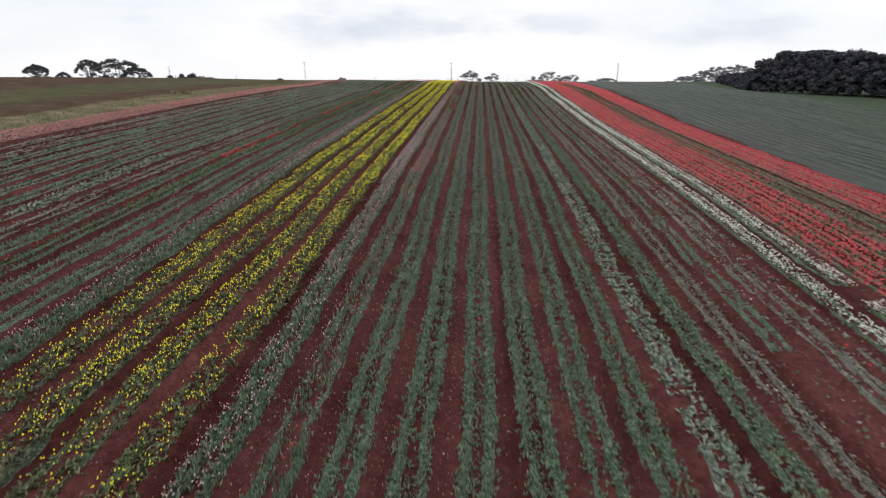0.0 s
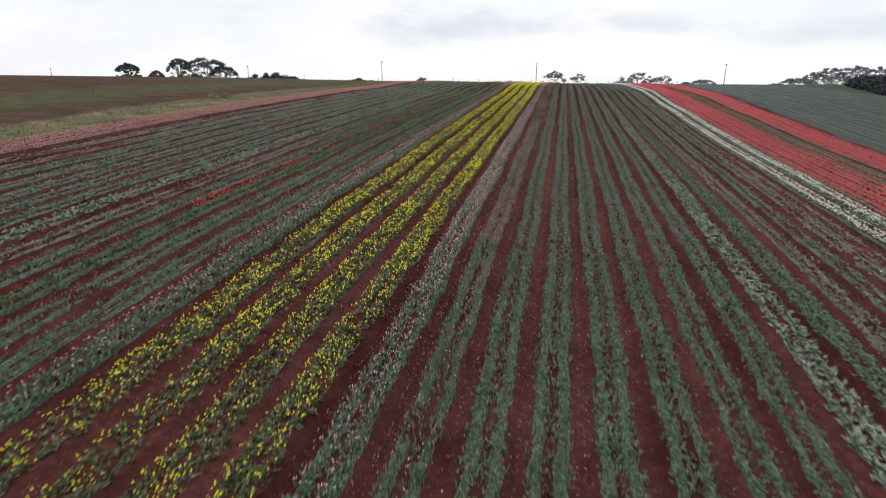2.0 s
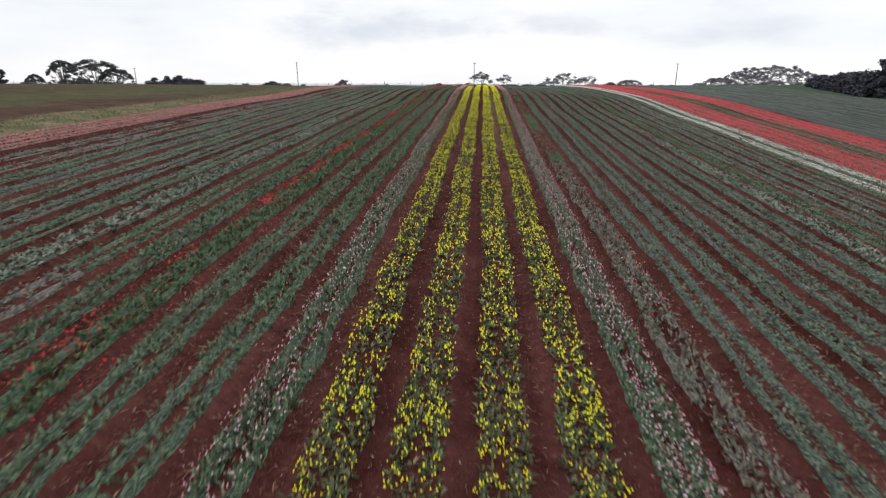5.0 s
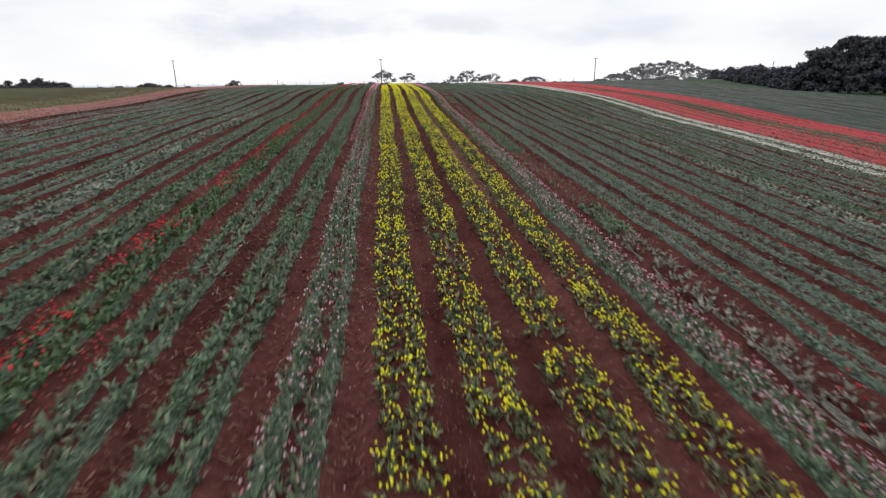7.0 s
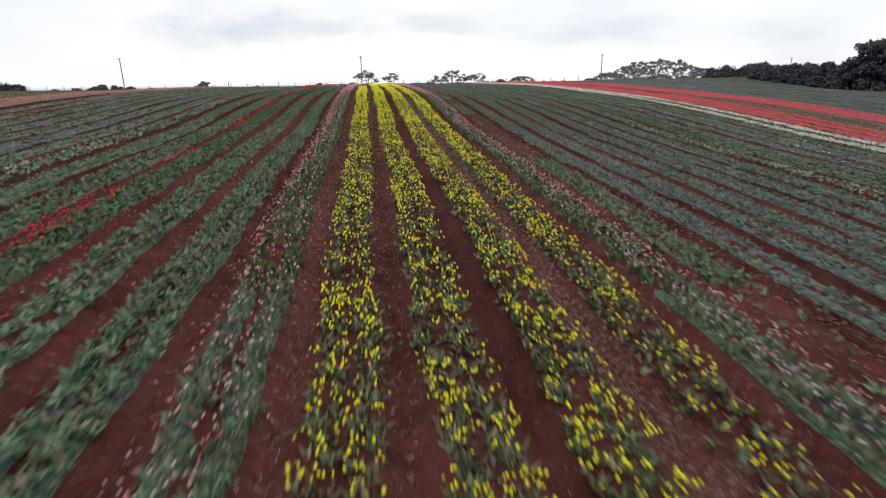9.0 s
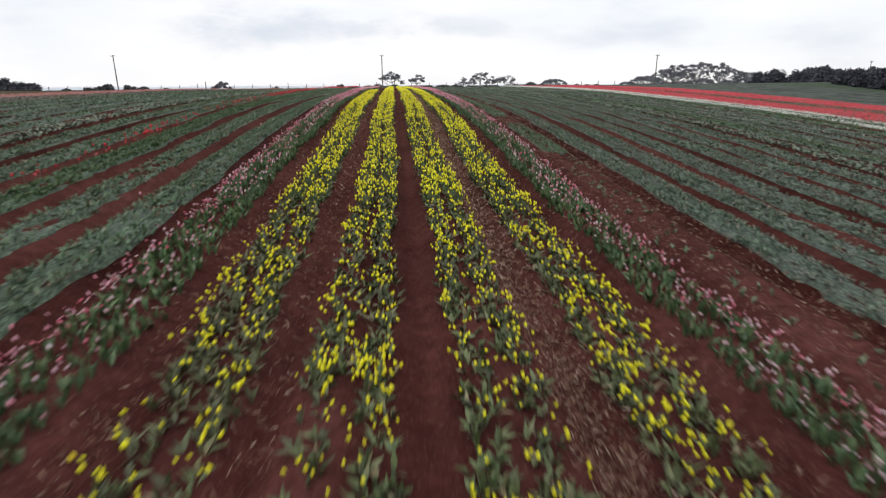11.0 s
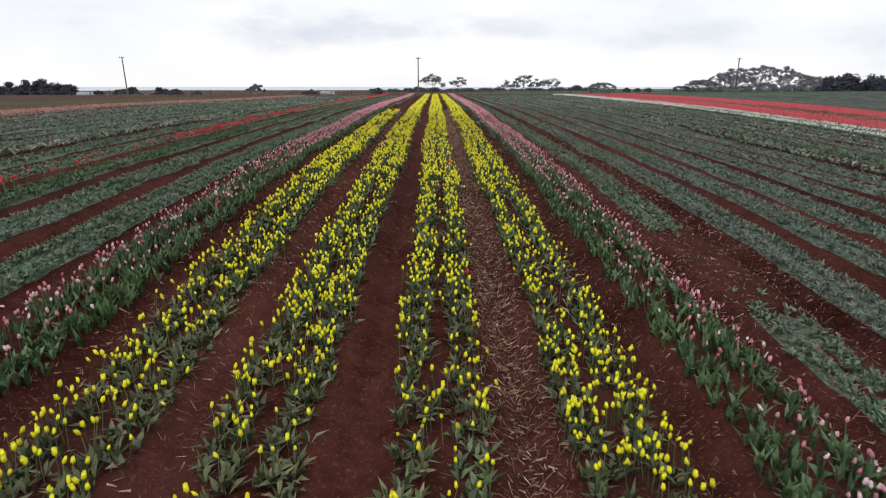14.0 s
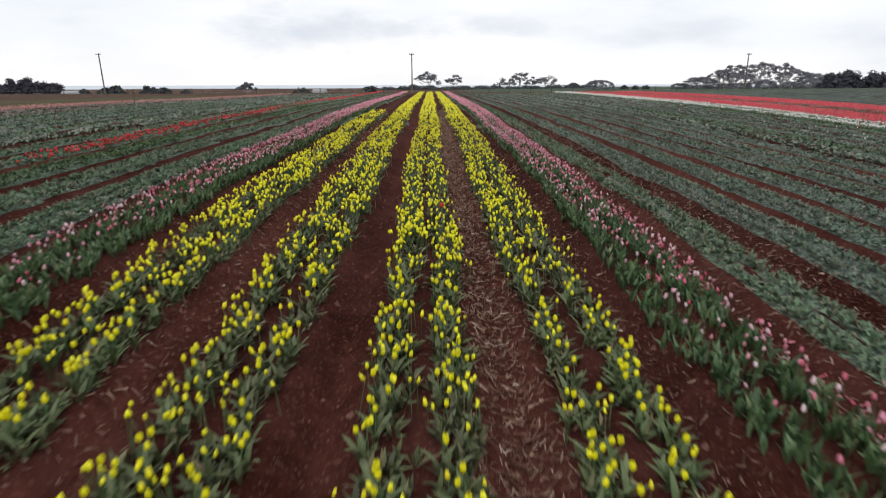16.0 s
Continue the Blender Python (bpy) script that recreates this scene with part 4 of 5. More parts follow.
def joined(pieces):
    v, q, base = [], [], 0
    for pv, pq in pieces:
        v.append(pv)
        q += [tuple(i + base for i in f) for f in pq]
        base += len(pv)
    return np.concatenate(v), q


def single_tulip(seed, petal, name, label):
    rng = random.Random(seed)
    plant = thing(name, (0, 0, 0), label, "tulip", "single tulips at the end of the view")
    h = rng.uniform(0.21, 0.28)
    lx, ly = rng.uniform(-0.04, 0.04), rng.uniform(-0.04, 0.04)
    v, q = tube([(0, 0, -0.02), (lx * 0.3, ly * 0.3, h * 0.5), (lx, ly, h)], [0.006, 0.005, 0.004], 5)
    under(plant, "stem", smooth(np_mesh("stem", v, None, q, LEAF_FRESH)), "thin pale green stem")
    a0 = rng.uniform(0, 6.28)
    for k in range(3):
        a = a0 + k * 2.2 + rng.uniform(-0.3, 0.3)
        d, ln = Vector((math.cos(a), math.sin(a), 0)), rng.uniform(0.2, 0.29)
        lean = rng.uniform(0.35, 0.75)
        pts = [d * (ln * lean * t**1.3) + Vector((0, 0, ln * (t - 0.32 * t * t * lean * 1.6))) for t in (0, 0.25, 0.5, 0.75, 1.0)]
        v, q = strip(pts, [0.010, 0.020, 0.024, 0.017, 0.002], 0.45)
        under(plant, "leaf", smooth(np_mesh("leaf", v, None, q, LEAF_OLIVE)))
    s = rng.uniform(0.058, 0.074)
    opened = rng.uniform(0.5, 0.95)
    pieces = []
    for k in range(6):
        a = a0 + k * math.pi / 3
        out = 1.0 if k % 2 else 0.88
        d, t = Vector((math.cos(a), math.sin(a), 0)), Vector((-math.sin(a), math.cos(a), 0))
        rows = []
        for hgt, rad, wid in ((0, 0.10, 0.10), (0.22, 0.28, 0.20), (0.55, 0.32, 0.23), (0.86, 0.30 * opened, 0.15), (1.0, 0.27 * opened, 0.02)):
            c = Vector((lx, ly, h)) + d * (rad * s * out) + Vector((0, 0, hgt * s))
            rows += [c - t * wid * s - d * 0.06 * s, c + d * 0.02 * s, c + t * wid * s - d * 0.06 * s]
        f = []
        for r in range(4):
            b = 3 * r
            f += [(b, b + 1, b + 4, b + 3), (b + 1, b + 2, b + 5, b + 4)]
        pieces.append((np.array([tuple(p) for p in rows]), f))
    v, q = joined(pieces)
    under(plant, "flower", smooth(np_mesh("flower", v, None, q, petal)), "cupped six-petalled flower")
    return plant


YELLOW_LABEL = "yellow tulip in bloom standing in red soil"
models = [single_tulip(500 + k, BLOOM_YELLOW, "yellow_tulip", YELLOW_LABEL) for k in range(6)]
rt = random.Random(77)
for bed in range(4):
    for k in range(73):
        x = 1.5 * bed + rt.choice((-0.26, 0.26)) + rt.uniform(-0.13, 0.13)
        y = rt.uniform(*SINGLE)
        m = pose(x, y, float(soil(np.array([x]), np.array([y]))[0]), 0, 0, rt.uniform(0, 360))
        if k == 0:
            models[bed].matrix_basis = m
        elif bed < 2 and k == 1:
            models[4 + bed].matrix_basis = m
        else:
            copy_thing(models[rt.randrange(6)], m)
for x, y in ((3.38, 90.9), (3.30, 99.2)):
    red_one = single_tulip(int(y * 10), BLOOM_CRIMSON, "red_tulip", "lone crimson tulip among the yellow ones")
    red_one.matrix_basis = pose(x, y, float(soil(np.array([x]), np.array([y]))[0])) @ Matrix.Scale(1.25, 4)

for petal, x, y, name, label in ((BLOOM_WHITE, -1.47, 94.9, "white_tulip", "lone white tulip among the pink ones"), (BLOOM_CRIMSON, -1.23, 94.35, "red_tulip", "lone crimson tulip among the pink ones")):
    lone = single_tulip(int(y * 7), petal, name, label)
    lone.matrix_basis = pose(x, y, float(soil(np.array([x]), np.array([y]))[0])) @ Matrix.Scale(1.3, 4)

# ---------------------------------------------------------------- a weed in one of the green beds
def broad_weed(x, y, spread_by):
    """A clump of wide, drooping, pale green leaves."""
    rng = random.Random(int(abs(x) * 100))
    z = float(soil(np.array([x]), np.array([y]))[0])
    weed = thing("broad_leaved_weed", (x, y, z), "clump of broad grey-green weed leaves among the tulips", "weed")
    for k in range(24):
        a, ln = k * 2.4 + rng.uniform(-0.3, 0.3), spread_by * rng.uniform(0.55, 1.0)
        d, lift = Vector((math.cos(a), math.sin(a), 0)), rng.uniform(0.9, 1.5) * (1.25 - k * 0.03)
        pts = [d * (ln * t) + Vector((0, 0, 0.02 + ln * lift * (1.5 * t - 1.15 * t * t))) for t in (0, 0.2, 0.45, 0.7, 0.9, 1.0)]
        v, q = strip(pts, [0.012, 0.035, 0.06, 0.055, 0.03, 0.005], 0.35)
        under(weed, "leaf", np_mesh("leaf", v, None, q, CANOPY))


broad_weed(10.22, -6.9, 0.30)

# ---------------------------------------------------------------- straw and dead leaf on the soil
rs = np.random.default_rng(91)


def litter(name, x, y, length, width, mat, label, category):
    k = len(x)
    a = rs.uniform(0, 2 * np.pi, k)
    ln, wd = length * rs.uniform(0.4, 1.4, k), width * rs.uniform(0.6, 1.6, k)
    dx, dy = np.cos(a) * ln / 2, np.sin(a) * ln / 2
    sx, sy = -np.sin(a) * wd / 2, np.cos(a) * wd / 2
    v = np.empty((k, 4, 3))
    for c, (e, f) in enumerate(((-1, -1), (1, -1), (1, 1), (-1, 1))):
        v[:, c, 0], v[:, c, 1] = x + e * dx + f * sx, y + e * dy + f * sy
        v[:, c, 2] = soil(v[:, c, 0], v[:, c, 1]) + 0.02 + 0.02 * rs.uniform(0, 1, k) * (e + 1)
    q = (np.arange(k) * 4)[:, None] + np.arange(4)
    ob = new(name, np_mesh(name, v.reshape(-1, 3), None, q, mat))
    return tagged(ob, label, category, kind="stuff")


def furrow_points(count, lanes, lo, hi, sigma):
    return rs.choice(lanes, count) + rs.normal(0, sigma, count), rs.uniform(lo, hi, count)


p1 = furrow_points(30000, [3.75], 40, 135, 0.2)
p2 = furrow_points(34000, [5.25, -0.75, 0.62, 6.75, 7.3, 8.25, 8.6, 11.25], 40, 125, 0.22)
p3 = furrow_points(12000, [1.5 * i + 0.75 for i in range(-9, 16)], -47, 66, 0.2)
litter("straw_litter", np.r_[p1[0], p2[0]], np.r_[p1[1], p2[1]], 0.075, 0.005, STRAW, "bleached straw and dead leaves on red soil", "litter")
p4 = furrow_points(7000, [6.72, -2.25], 55, 203, 0.09)
litter("fallen_petal_litter", p4[0], p4[1], 0.04, 0.022, BLOOM_PINK, "fallen pink petals along the edge of the beds", "petals")
p5 = furrow_points(2600, [-2.25, -0.75, 5.25, 6.75, 8.25, -5.25, 11.25], -47, 60, 0.16)
p7 = furrow_points(3500, [-6.6, -5.4, -6.75, -8.25], -20, 60, 0.16)
p8 = furrow_points(7000, [1.5 * i + 0.75 for i in range(-7, 0)] + [3.75, 6.75, 8.25], 8, 70, 0.19)
DEAD_LEAF = island_material("dead_tulip_leaf", [(0, (0.085, 0.042, 0.030)), (0.6, (0.15, 0.085, 0.060)), (1, (0.26, 0.17, 0.12))], 0.9, 0.1)
DEAD_RED = island_material("withered_red_brown_leaf", [(0, (0.070, 0.026, 0.020)), (0.6, (0.14, 0.058, 0.042)), (0.9, (0.20, 0.105, 0.075)), (1, (0.30, 0.20, 0.15))], 0.9, 0.1)
p10 = furrow_points(20000, [1.5 * i + 0.75 for i in range(-9, -1)] + [-0.75], -16, 40, 0.23)
p11 = furrow_points(3500, [3.75, 9.75, 11.25, 12.75, 14.25], -16, 30, 0.2)
p12 = furrow_points(11000, [20.25, 21.75, 22.5, 23.25, 24.3, 25.0, 25.75], -40, 70, 0.28)
litter("withered_leaf_litter", np.r_[p10[0], p11[0], p12[0]], np.r_[p10[1], p11[1], p12[1]], 0.13, 0.018, DEAD_RED, "withered red-brown leaves strewn between the beds", "litter")
litter("dead_leaf_litter", p8[0], p8[1], 0.075, 0.015, DEAD_LEAF, "brown dead tulip leaves lying in the wheel tracks", "litter")
litter("red_petal_litter", p7[0], p7[1], 0.04, 0.022, BLOOM_CRIMSON, "fallen red petals beside the drifts of red tulips", "petals")
litter("dry_petal_litter", p5[0], p5[1], 0.034, 0.015, BLOOM_FADED, "faded dry petals scattered along the wheel tracks", "petals")
p6 = furrow_points(9000, [6.75, 9.75, 11.25, 14.25, 0.75, -3.75, -6.75], -47, 45, 0.14)
p9 = furrow_points(9000, [1.5 * i + 0.75 for i in range(3, 16)], -47, 40, 0.035)
p3 = np.r_[p3[0], p6[0], p9[0]], np.r_[p3[1], p6[1], p9[1]]
litter("petal_litter", p3[0], p3[1], 0.038, 0.011, STRAW, "dry leaf scraps and petals on red soil", "litter")

# crumbs and clods of soil in the wheel tracks close at hand
k = 7000
cx0, cy0 = rs.choice([-3.75, -2.25, -0.75, 0.75, 2.25, 3.75, 5.25, 6.75, 8.25], k) + rs.normal(0, 0.22, k), 92 + np.abs(rs.normal(0, 11, k))
sz = rs.uniform(0.008, 0.03, k) * rs.choice([0.7, 1.0, 1.6], k, p=[0.5, 0.4, 0.1])
corner = np.array([(1, 0, -0.3), (0, 1, -0.3), (-1, 0, -0.3), (0, -1, -0.3), (0.2, 0.1, 0.8)])
v = corner[None] * sz[:, None, None] * rs.uniform(0.6, 1.4, (k, 5, 3)) + np.stack([cx0, cy0, soil(cx0, cy0) + 0.004], -1)[:, None]
t = (np.arange(k) * 5)[:, None, None] + np.array([(0, 1, 4), (1, 2, 4), (2, 3, 4), (3, 0, 4)])[None]
CLOD = island_material("soil_clod", [(0, (0.045, 0.013, 0.009)), (0.6, (0.095, 0.034, 0.025)), (1, (0.17, 0.085, 0.065))], 1.0, 0.04)
tagged(new("soil_clods", np_mesh("soil_clods", v.reshape(-1, 3), t.reshape(-1, 3), None, CLOD)), "crumbly red-brown clods in the wheel tracks", "soil", kind="stuff")

# ---------------------------------------------------------------- verge grass and far crop
gxs, gys = rs.uniform(-31, -26.4, 6500), rs.uniform(-30, 206, 6500)
v, t, q = leaf_arrays(gxs, gys, land(gxs, gys), 4, 0.24, 0.035, rs, (0.2, 1.1))
tagged(new("grass", np_mesh("grass", v, t, q, GRASS)), "rough dry and green verge grass beside the beds", "grass", kind="stuff")
CROP_ROW = canopy_material("drilled_crop_leaves", (0.020, 0.032, 0.018), (0.042, 0.066, 0.036), (0.068, 0.100, 0.056), 0.0)
crop_v, crop_q, crop_n = [], [], 0
crop_y = np.arange(-70, 206, 1.1)
for lane_no in range(38):
    thick = 0.25 + 0.75 * wave(crop_y, 700 + lane_no, 9.0)
    x0 = 46.0 + 1.5 * lane_no - 0.14 * (crop_y - 60) * min(1, lane_no / 9) * 0.5
    cross = np.array([(-0.52, -0.08), (-0.30, 0.13), (0.0, 0.17), (0.30, 0.13), (0.52, -0.08)])
    gx_ = x0[:, None] + cross[:, 0][None] + rs.normal(0, 0.05, (len(crop_y), 5))
    gz_ = land(gx_, np.repeat(crop_y[:, None], 5, 1)) + cross[:, 1][None] * np.clip(thick * 1.5 - 0.25, -0.4, 1)[:, None] + rs.uniform(-0.06, 0.03, (len(crop_y), 5))
    crop_v.append(np.stack([gx_, np.repeat(crop_y[:, None], 5, 1), gz_], -1).reshape(-1, 3))
    i = np.arange(len(crop_y) * 5).reshape(-1, 5)
    crop_q.append(np.stack([i[:-1, :-1], i[:-1, 1:], i[1:, 1:], i[1:, :-1]], -1).reshape(-1, 4) + crop_n)
    crop_n += len(crop_y) * 5
tagged(new("crop", np_mesh("crop", np.concatenate(crop_v), None, np.concatenate(crop_q), CROP_ROW)), "low dark green crop in drilled rows", "crop", kind="stuff")

# ---------------------------------------------------------------- trees, hedges


def crown_arrays(centres, radii, per, size, rng, flat=0.7):
    """Loose clumps of small leaf sprays."""
    k = len(centres)
    c = np.repeat(centres, per, 0)
    r = np.repeat(radii, per)
    d = rng.normal(0, 1, (k * per, 3))
    d /= np.linalg.norm(d, axis=1)[:, None]
    p = c + d * (r * rng.uniform(0.35, 1.0, k * per) ** 0.6)[:, None] * np.array([1, 1, flat])
    a, b = rng.normal(0, 1, (k * per, 3)), rng.normal(0, 1, (k * per, 3))
    a /= np.linalg.norm(a, axis=1)[:, None]
    b -= a * (a * b).sum(1)[:, None]
    b /= np.linalg.norm(b, axis=1)[:, None]
    s = size * rng.uniform(0.5, 1.4, k * per)[:, None]
    v = np.stack([p - a * s - b * 0.35 * s, p + a * s - b * 0.2 * s, p + b * 0.75 * s], 1)
    return v.reshape(-1, 3), np.arange(k * per * 3).reshape(-1, 3)


def core_arrays(centres, radii, rng, flat=0.7):
    """A knobbly, closed body for each clump."""
    bm = bmesh.new()
    bmesh.ops.create_icosphere(bm, subdivisions=1, radius=1.0)
    bm.verts.index_update()
    unit = np.array([tuple(p.co) for p in bm.verts])
    faces = np.array([[p.index for p in f.verts] for f in bm.faces])
    bm.free()
    k = len(centres)
    v = centres[:, None] + unit[None] * (radii[:, None] * rng.uniform(0.6, 1.2, (k, len(unit))))[..., None] * np.array([1, 1, flat])
    return v.reshape(-1, 3), ((np.arange(k) * len(unit))[:, None, None] + faces[None]).reshape(-1, 3)


def tree(name, x, y, top, width, style, label, seed, mat, clumps=26, per=46, size=0.8, group="", base=None):
    """Tapered trunk with limbs under a crown; style sets how the crown is spread."""
    rng = np.random.default_rng(seed)
    z0 = float(land(np.array([x]), np.array([y]))[0]) if base is None else base
    h = top - z0
    ob = thing(name, (x, y, z0 - 0.1), label, "tree" if style not in ("bush",) else "bush", group)
    n = clumps
    ang, rad = rng.uniform(0, 2 * np.pi, n), np.sqrt(rng.uniform(0, 1, n))
    if style == "open":
        # rounded lobes on a domed shell, with gaps between
        lobes = max(6, n // 6)
        lr = np.sqrt(rng.uniform(0, 0.98, lobes))
        la = np.arange(lobes) * 2.4 + rng.uniform(-0.3, 0.3, lobes)
        lz = h * (0.24 + 0.64 * np.sqrt(1 - lr**2) * rng.uniform(0.5, 1.0, lobes))
        own = rng.integers(0, lobes, n)
        size_l = width * rng.uniform(0.07, 0.12, lobes)
        off = rng.normal(0, 1, (n, 3))
        off /= np.linalg.norm(off, axis=1)[:, None]
        off *= (rng.uniform(0, 1, n) ** 0.4 * size_l[own])[:, None]
        cx_ = np.cos(la[own]) * lr[own] * width * 0.42 + off[:, 0]
        cy_ = np.sin(la[own]) * lr[own] * width * 0.42 + off[:, 1]
        ang, rad = np.arctan2(cy_, cx_), np.hypot(cx_, cy_) / (width / 2)
        cz = lz[own] + off[:, 2] * 0.45
        cr = width * rng.uniform(0.04, 0.07, n)
        flat = 0.6
    elif style == "fan":
        # foliage held out in flat pads on the rim of a dome, sky between the limbs below, scrub round the foot
        pads = max(12, n // 7)
        pa_ = np.arange(pads) * 2.39996 + rng.uniform(-0.25, 0.25, pads)
        ps_ = np.sqrt((np.arange(pads) + 0.5) / pads)
        own = rng.integers(0, pads, n)
        r_ = np.clip(ps_[own] + rng.normal(0, 0.06, n), 0, 1)
        ang, rad = pa_[own] + rng.normal(0, 0.16, n), r_
        cz = h * (0.30 + 0.66 * np.sqrt(np.clip(1 - r_**2, 0, 1)) * rng.uniform(0.9, 1.0, n)) * rng.uniform(0.9, 1.0, pads)[own]
        scrub = rng.uniform(0, 1, n) < 0.26
        cz = np.where(scrub, h * rng.uniform(0.04, 0.26, n), cz)
        rad = np.where(scrub, np.sqrt(rng.uniform(0, 0.9, n)), rad)
        cr = width * rng.uniform(0.045, 0.075, n)
        flat = 0.5
    elif style == "pine":
        cz = h * rng.uniform(0.11, 0.95, n)
        rad = rad * np.sqrt(np.clip(1.08 - (np.clip(cz / h - 0.5, 0, 1) / 0.5) ** 2, 0.05, 1))
        cr = width * rng.uniform(0.08, 0.125, n)
        flat = 0.75
    else:
        cz = h * np.sqrt(np.clip(1 - rad**2, 0.03, 1)) * rng.uniform(0.25, 0.88, n)
        cr = width * rng.uniform(0.12, 0.2, n)
        flat = 0.8
    if style != "pine":
        cz = cz * h / (cz + cr * flat * 0.85).max()
    centres = np.stack([np.cos(ang) * rad * (width / 2 - cr * 0.6), np.sin(ang) * rad * (width / 2 - cr * 0.6), np.minimum(cz, h - cr * flat * 0.8)], -1)
    v, t = crown_arrays(centres, cr, per, size, rng, flat)
    if style != "open":
        # the shaded inside of each clump, too dense to see through
        cv, ct = core_arrays(centres, cr * (0.6 if style != "fan" else 0.45), rng, flat)
        v, t = np.concatenate([v, cv]), np.concatenate([t, ct + len(v)])
    under(ob, "crown", np_mesh("crown", v, t, None, mat))
    pieces = []
    tr = max(0.12, 0.028 * h)
    lean = rng.normal(0, 0.03 * h, 2)
    fork = Vector((lean[0] * 0.5, lean[1] * 0.5, h * (0.75 if style == "pine" else 0.16 if style == "fan" else 0.34)))
    pieces.append(tube([(0, 0, -0.3), (lean[0] * 0.2, lean[1] * 0.2, fork.z * 0.5), tuple(fork)], [tr * 1.3, tr, tr * 0.75], 7))
    for k in rng.choice(n, min(n, 22 if style == "fan" else 9), replace=False):
        tip = Vector(centres[k])
        mid = fork.lerp(tip, 0.5) + Vector((0, 0, -0.05 * h))
        pieces.append(tube([tuple(fork if style != "pine" else Vector((0, 0, tip.z * 0.8))), tuple(mid if style != "pine" else Vector((0, 0, tip.z * 0.85)).lerp(tip, 0.5)), tuple(tip)], [tr * 0.5, tr * 0.32, tr * 0.12], 5))
    if style in ("open", "fan"):
        for k in rng.choice(n, 3, replace=False):
            tip = Vector(centres[k])
            pieces.append(tube([(tip.x * 0.2, tip.y * 0.2, -0.3), (tip.x * 0.4, tip.y * 0.4, tip.z * 0.5), tuple(tip)], [tr * 0.8, tr * 0.6, tr * 0.25], 6))
    v, q = joined(pieces)
    under(ob, "trunk", smooth(np_mesh("trunk", v, None, q, BARK_PALE if mat is CROWN_GUM else BARK)))
    return ob


GUM, BUSH, PINE = "grey-green spreading gum tree on the horizon", "dark rounded hedge bush beyond the field", "tall dark pine in a shelter belt"
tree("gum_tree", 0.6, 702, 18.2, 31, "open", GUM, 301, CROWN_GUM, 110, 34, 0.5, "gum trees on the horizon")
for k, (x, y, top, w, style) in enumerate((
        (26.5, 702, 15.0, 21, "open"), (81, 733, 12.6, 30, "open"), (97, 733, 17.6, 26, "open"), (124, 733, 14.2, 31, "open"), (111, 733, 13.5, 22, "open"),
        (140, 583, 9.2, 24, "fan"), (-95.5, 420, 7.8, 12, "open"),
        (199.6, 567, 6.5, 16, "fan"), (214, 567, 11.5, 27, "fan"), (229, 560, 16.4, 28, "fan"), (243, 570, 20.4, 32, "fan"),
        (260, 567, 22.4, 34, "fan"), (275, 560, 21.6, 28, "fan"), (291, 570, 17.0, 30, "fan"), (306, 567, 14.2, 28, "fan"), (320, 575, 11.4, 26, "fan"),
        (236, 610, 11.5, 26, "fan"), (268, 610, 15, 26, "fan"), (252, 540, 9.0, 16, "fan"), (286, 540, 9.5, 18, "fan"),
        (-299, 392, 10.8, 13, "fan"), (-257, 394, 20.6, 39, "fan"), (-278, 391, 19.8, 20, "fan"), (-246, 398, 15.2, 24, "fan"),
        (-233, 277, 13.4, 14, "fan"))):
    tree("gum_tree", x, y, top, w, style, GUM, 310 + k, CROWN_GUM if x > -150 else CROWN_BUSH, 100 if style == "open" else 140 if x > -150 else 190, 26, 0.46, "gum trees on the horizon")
for k, (x, y, top, w) in enumerate((
        (52, 690, 4.2, 20), (36, 690, 3.8, 14), (-14, 690, 5.5, 15), (144.5, 700, 7.0, 17), (160, 583, 4.8, 6.5), (169, 583, 4.6, 6), (178, 583, 4.7, 6.5), (68, 700, 4.4, 14),
        (-229, 434, 10.3, 13), (-220, 434, 11.2, 14), (-211, 434, 8.9, 12), (-205, 434, 8.0, 10), (-240, 434, 9.2, 13), (-232, 300, 6.5, 10), (-262, 385, 9.0, 20),
        (-159, 380, 4.8, 7), (-149, 380, 5.0, 7), (-129, 380, 6.4, 9), (-122, 380, 5.4, 8), (-112, 380, 4.7, 6), (-25.3, 380, 5.9, 6), (-105, 300, 6.6, 10), (-62, 400, 4.9, 9))):
    tree("hedge_bush", x, y, top, w, "bush", BUSH, 350 + k, CROWN_BUSH if k > 12 or k < 8 else CROWN_DARK, 36, 56, 0.6, "bushes beyond the field")
for k, (x, y, top, w) in enumerate((
        (262, 478, 13, 20), (276, 485, 15, 20), (290, 480, 14, 20), (201, 338, 13.3, 17), (192, 330, 11.5, 15), (212, 345, 13.0, 17), (226, 350, 12.6, 18), (184, 322, 10.6, 13), (240, 352, 13, 18), (140, 225, 8.6, 10))):
    tree("hedge_bush", x, y, top, w, "bush", "dark rounded tree behind the green field", 380 + k, CROWN_DARK, 40, 64, 0.8, "dark trees behind the green field")
rp = random.Random(9)
LINE = np.array([(106.5, 158.5), (116, 151), (126, 138), (134, 120), (138, 100), (140, 78)])
belt = []
for k in range(14):
    f = k / 13 * 5
    belt.append((np.interp(f, range(6), LINE[:, 0]) + rp.uniform(-1, 1), np.interp(f, range(6), LINE[:, 1]) + rp.uniform(-1, 1), rp.uniform(8.8, 9.3) + 5.4 * min(1, (k + 0.9) / 1.6) - 1.3 - 0.3 * max(0, k - 3)))
    if k > 1:
        belt.append((belt[-1][0] + rp.uniform(5, 8), belt[-1][1] + rp.uniform(4, 7), belt[-1][2] + rp.uniform(-0.4, 1.2)))
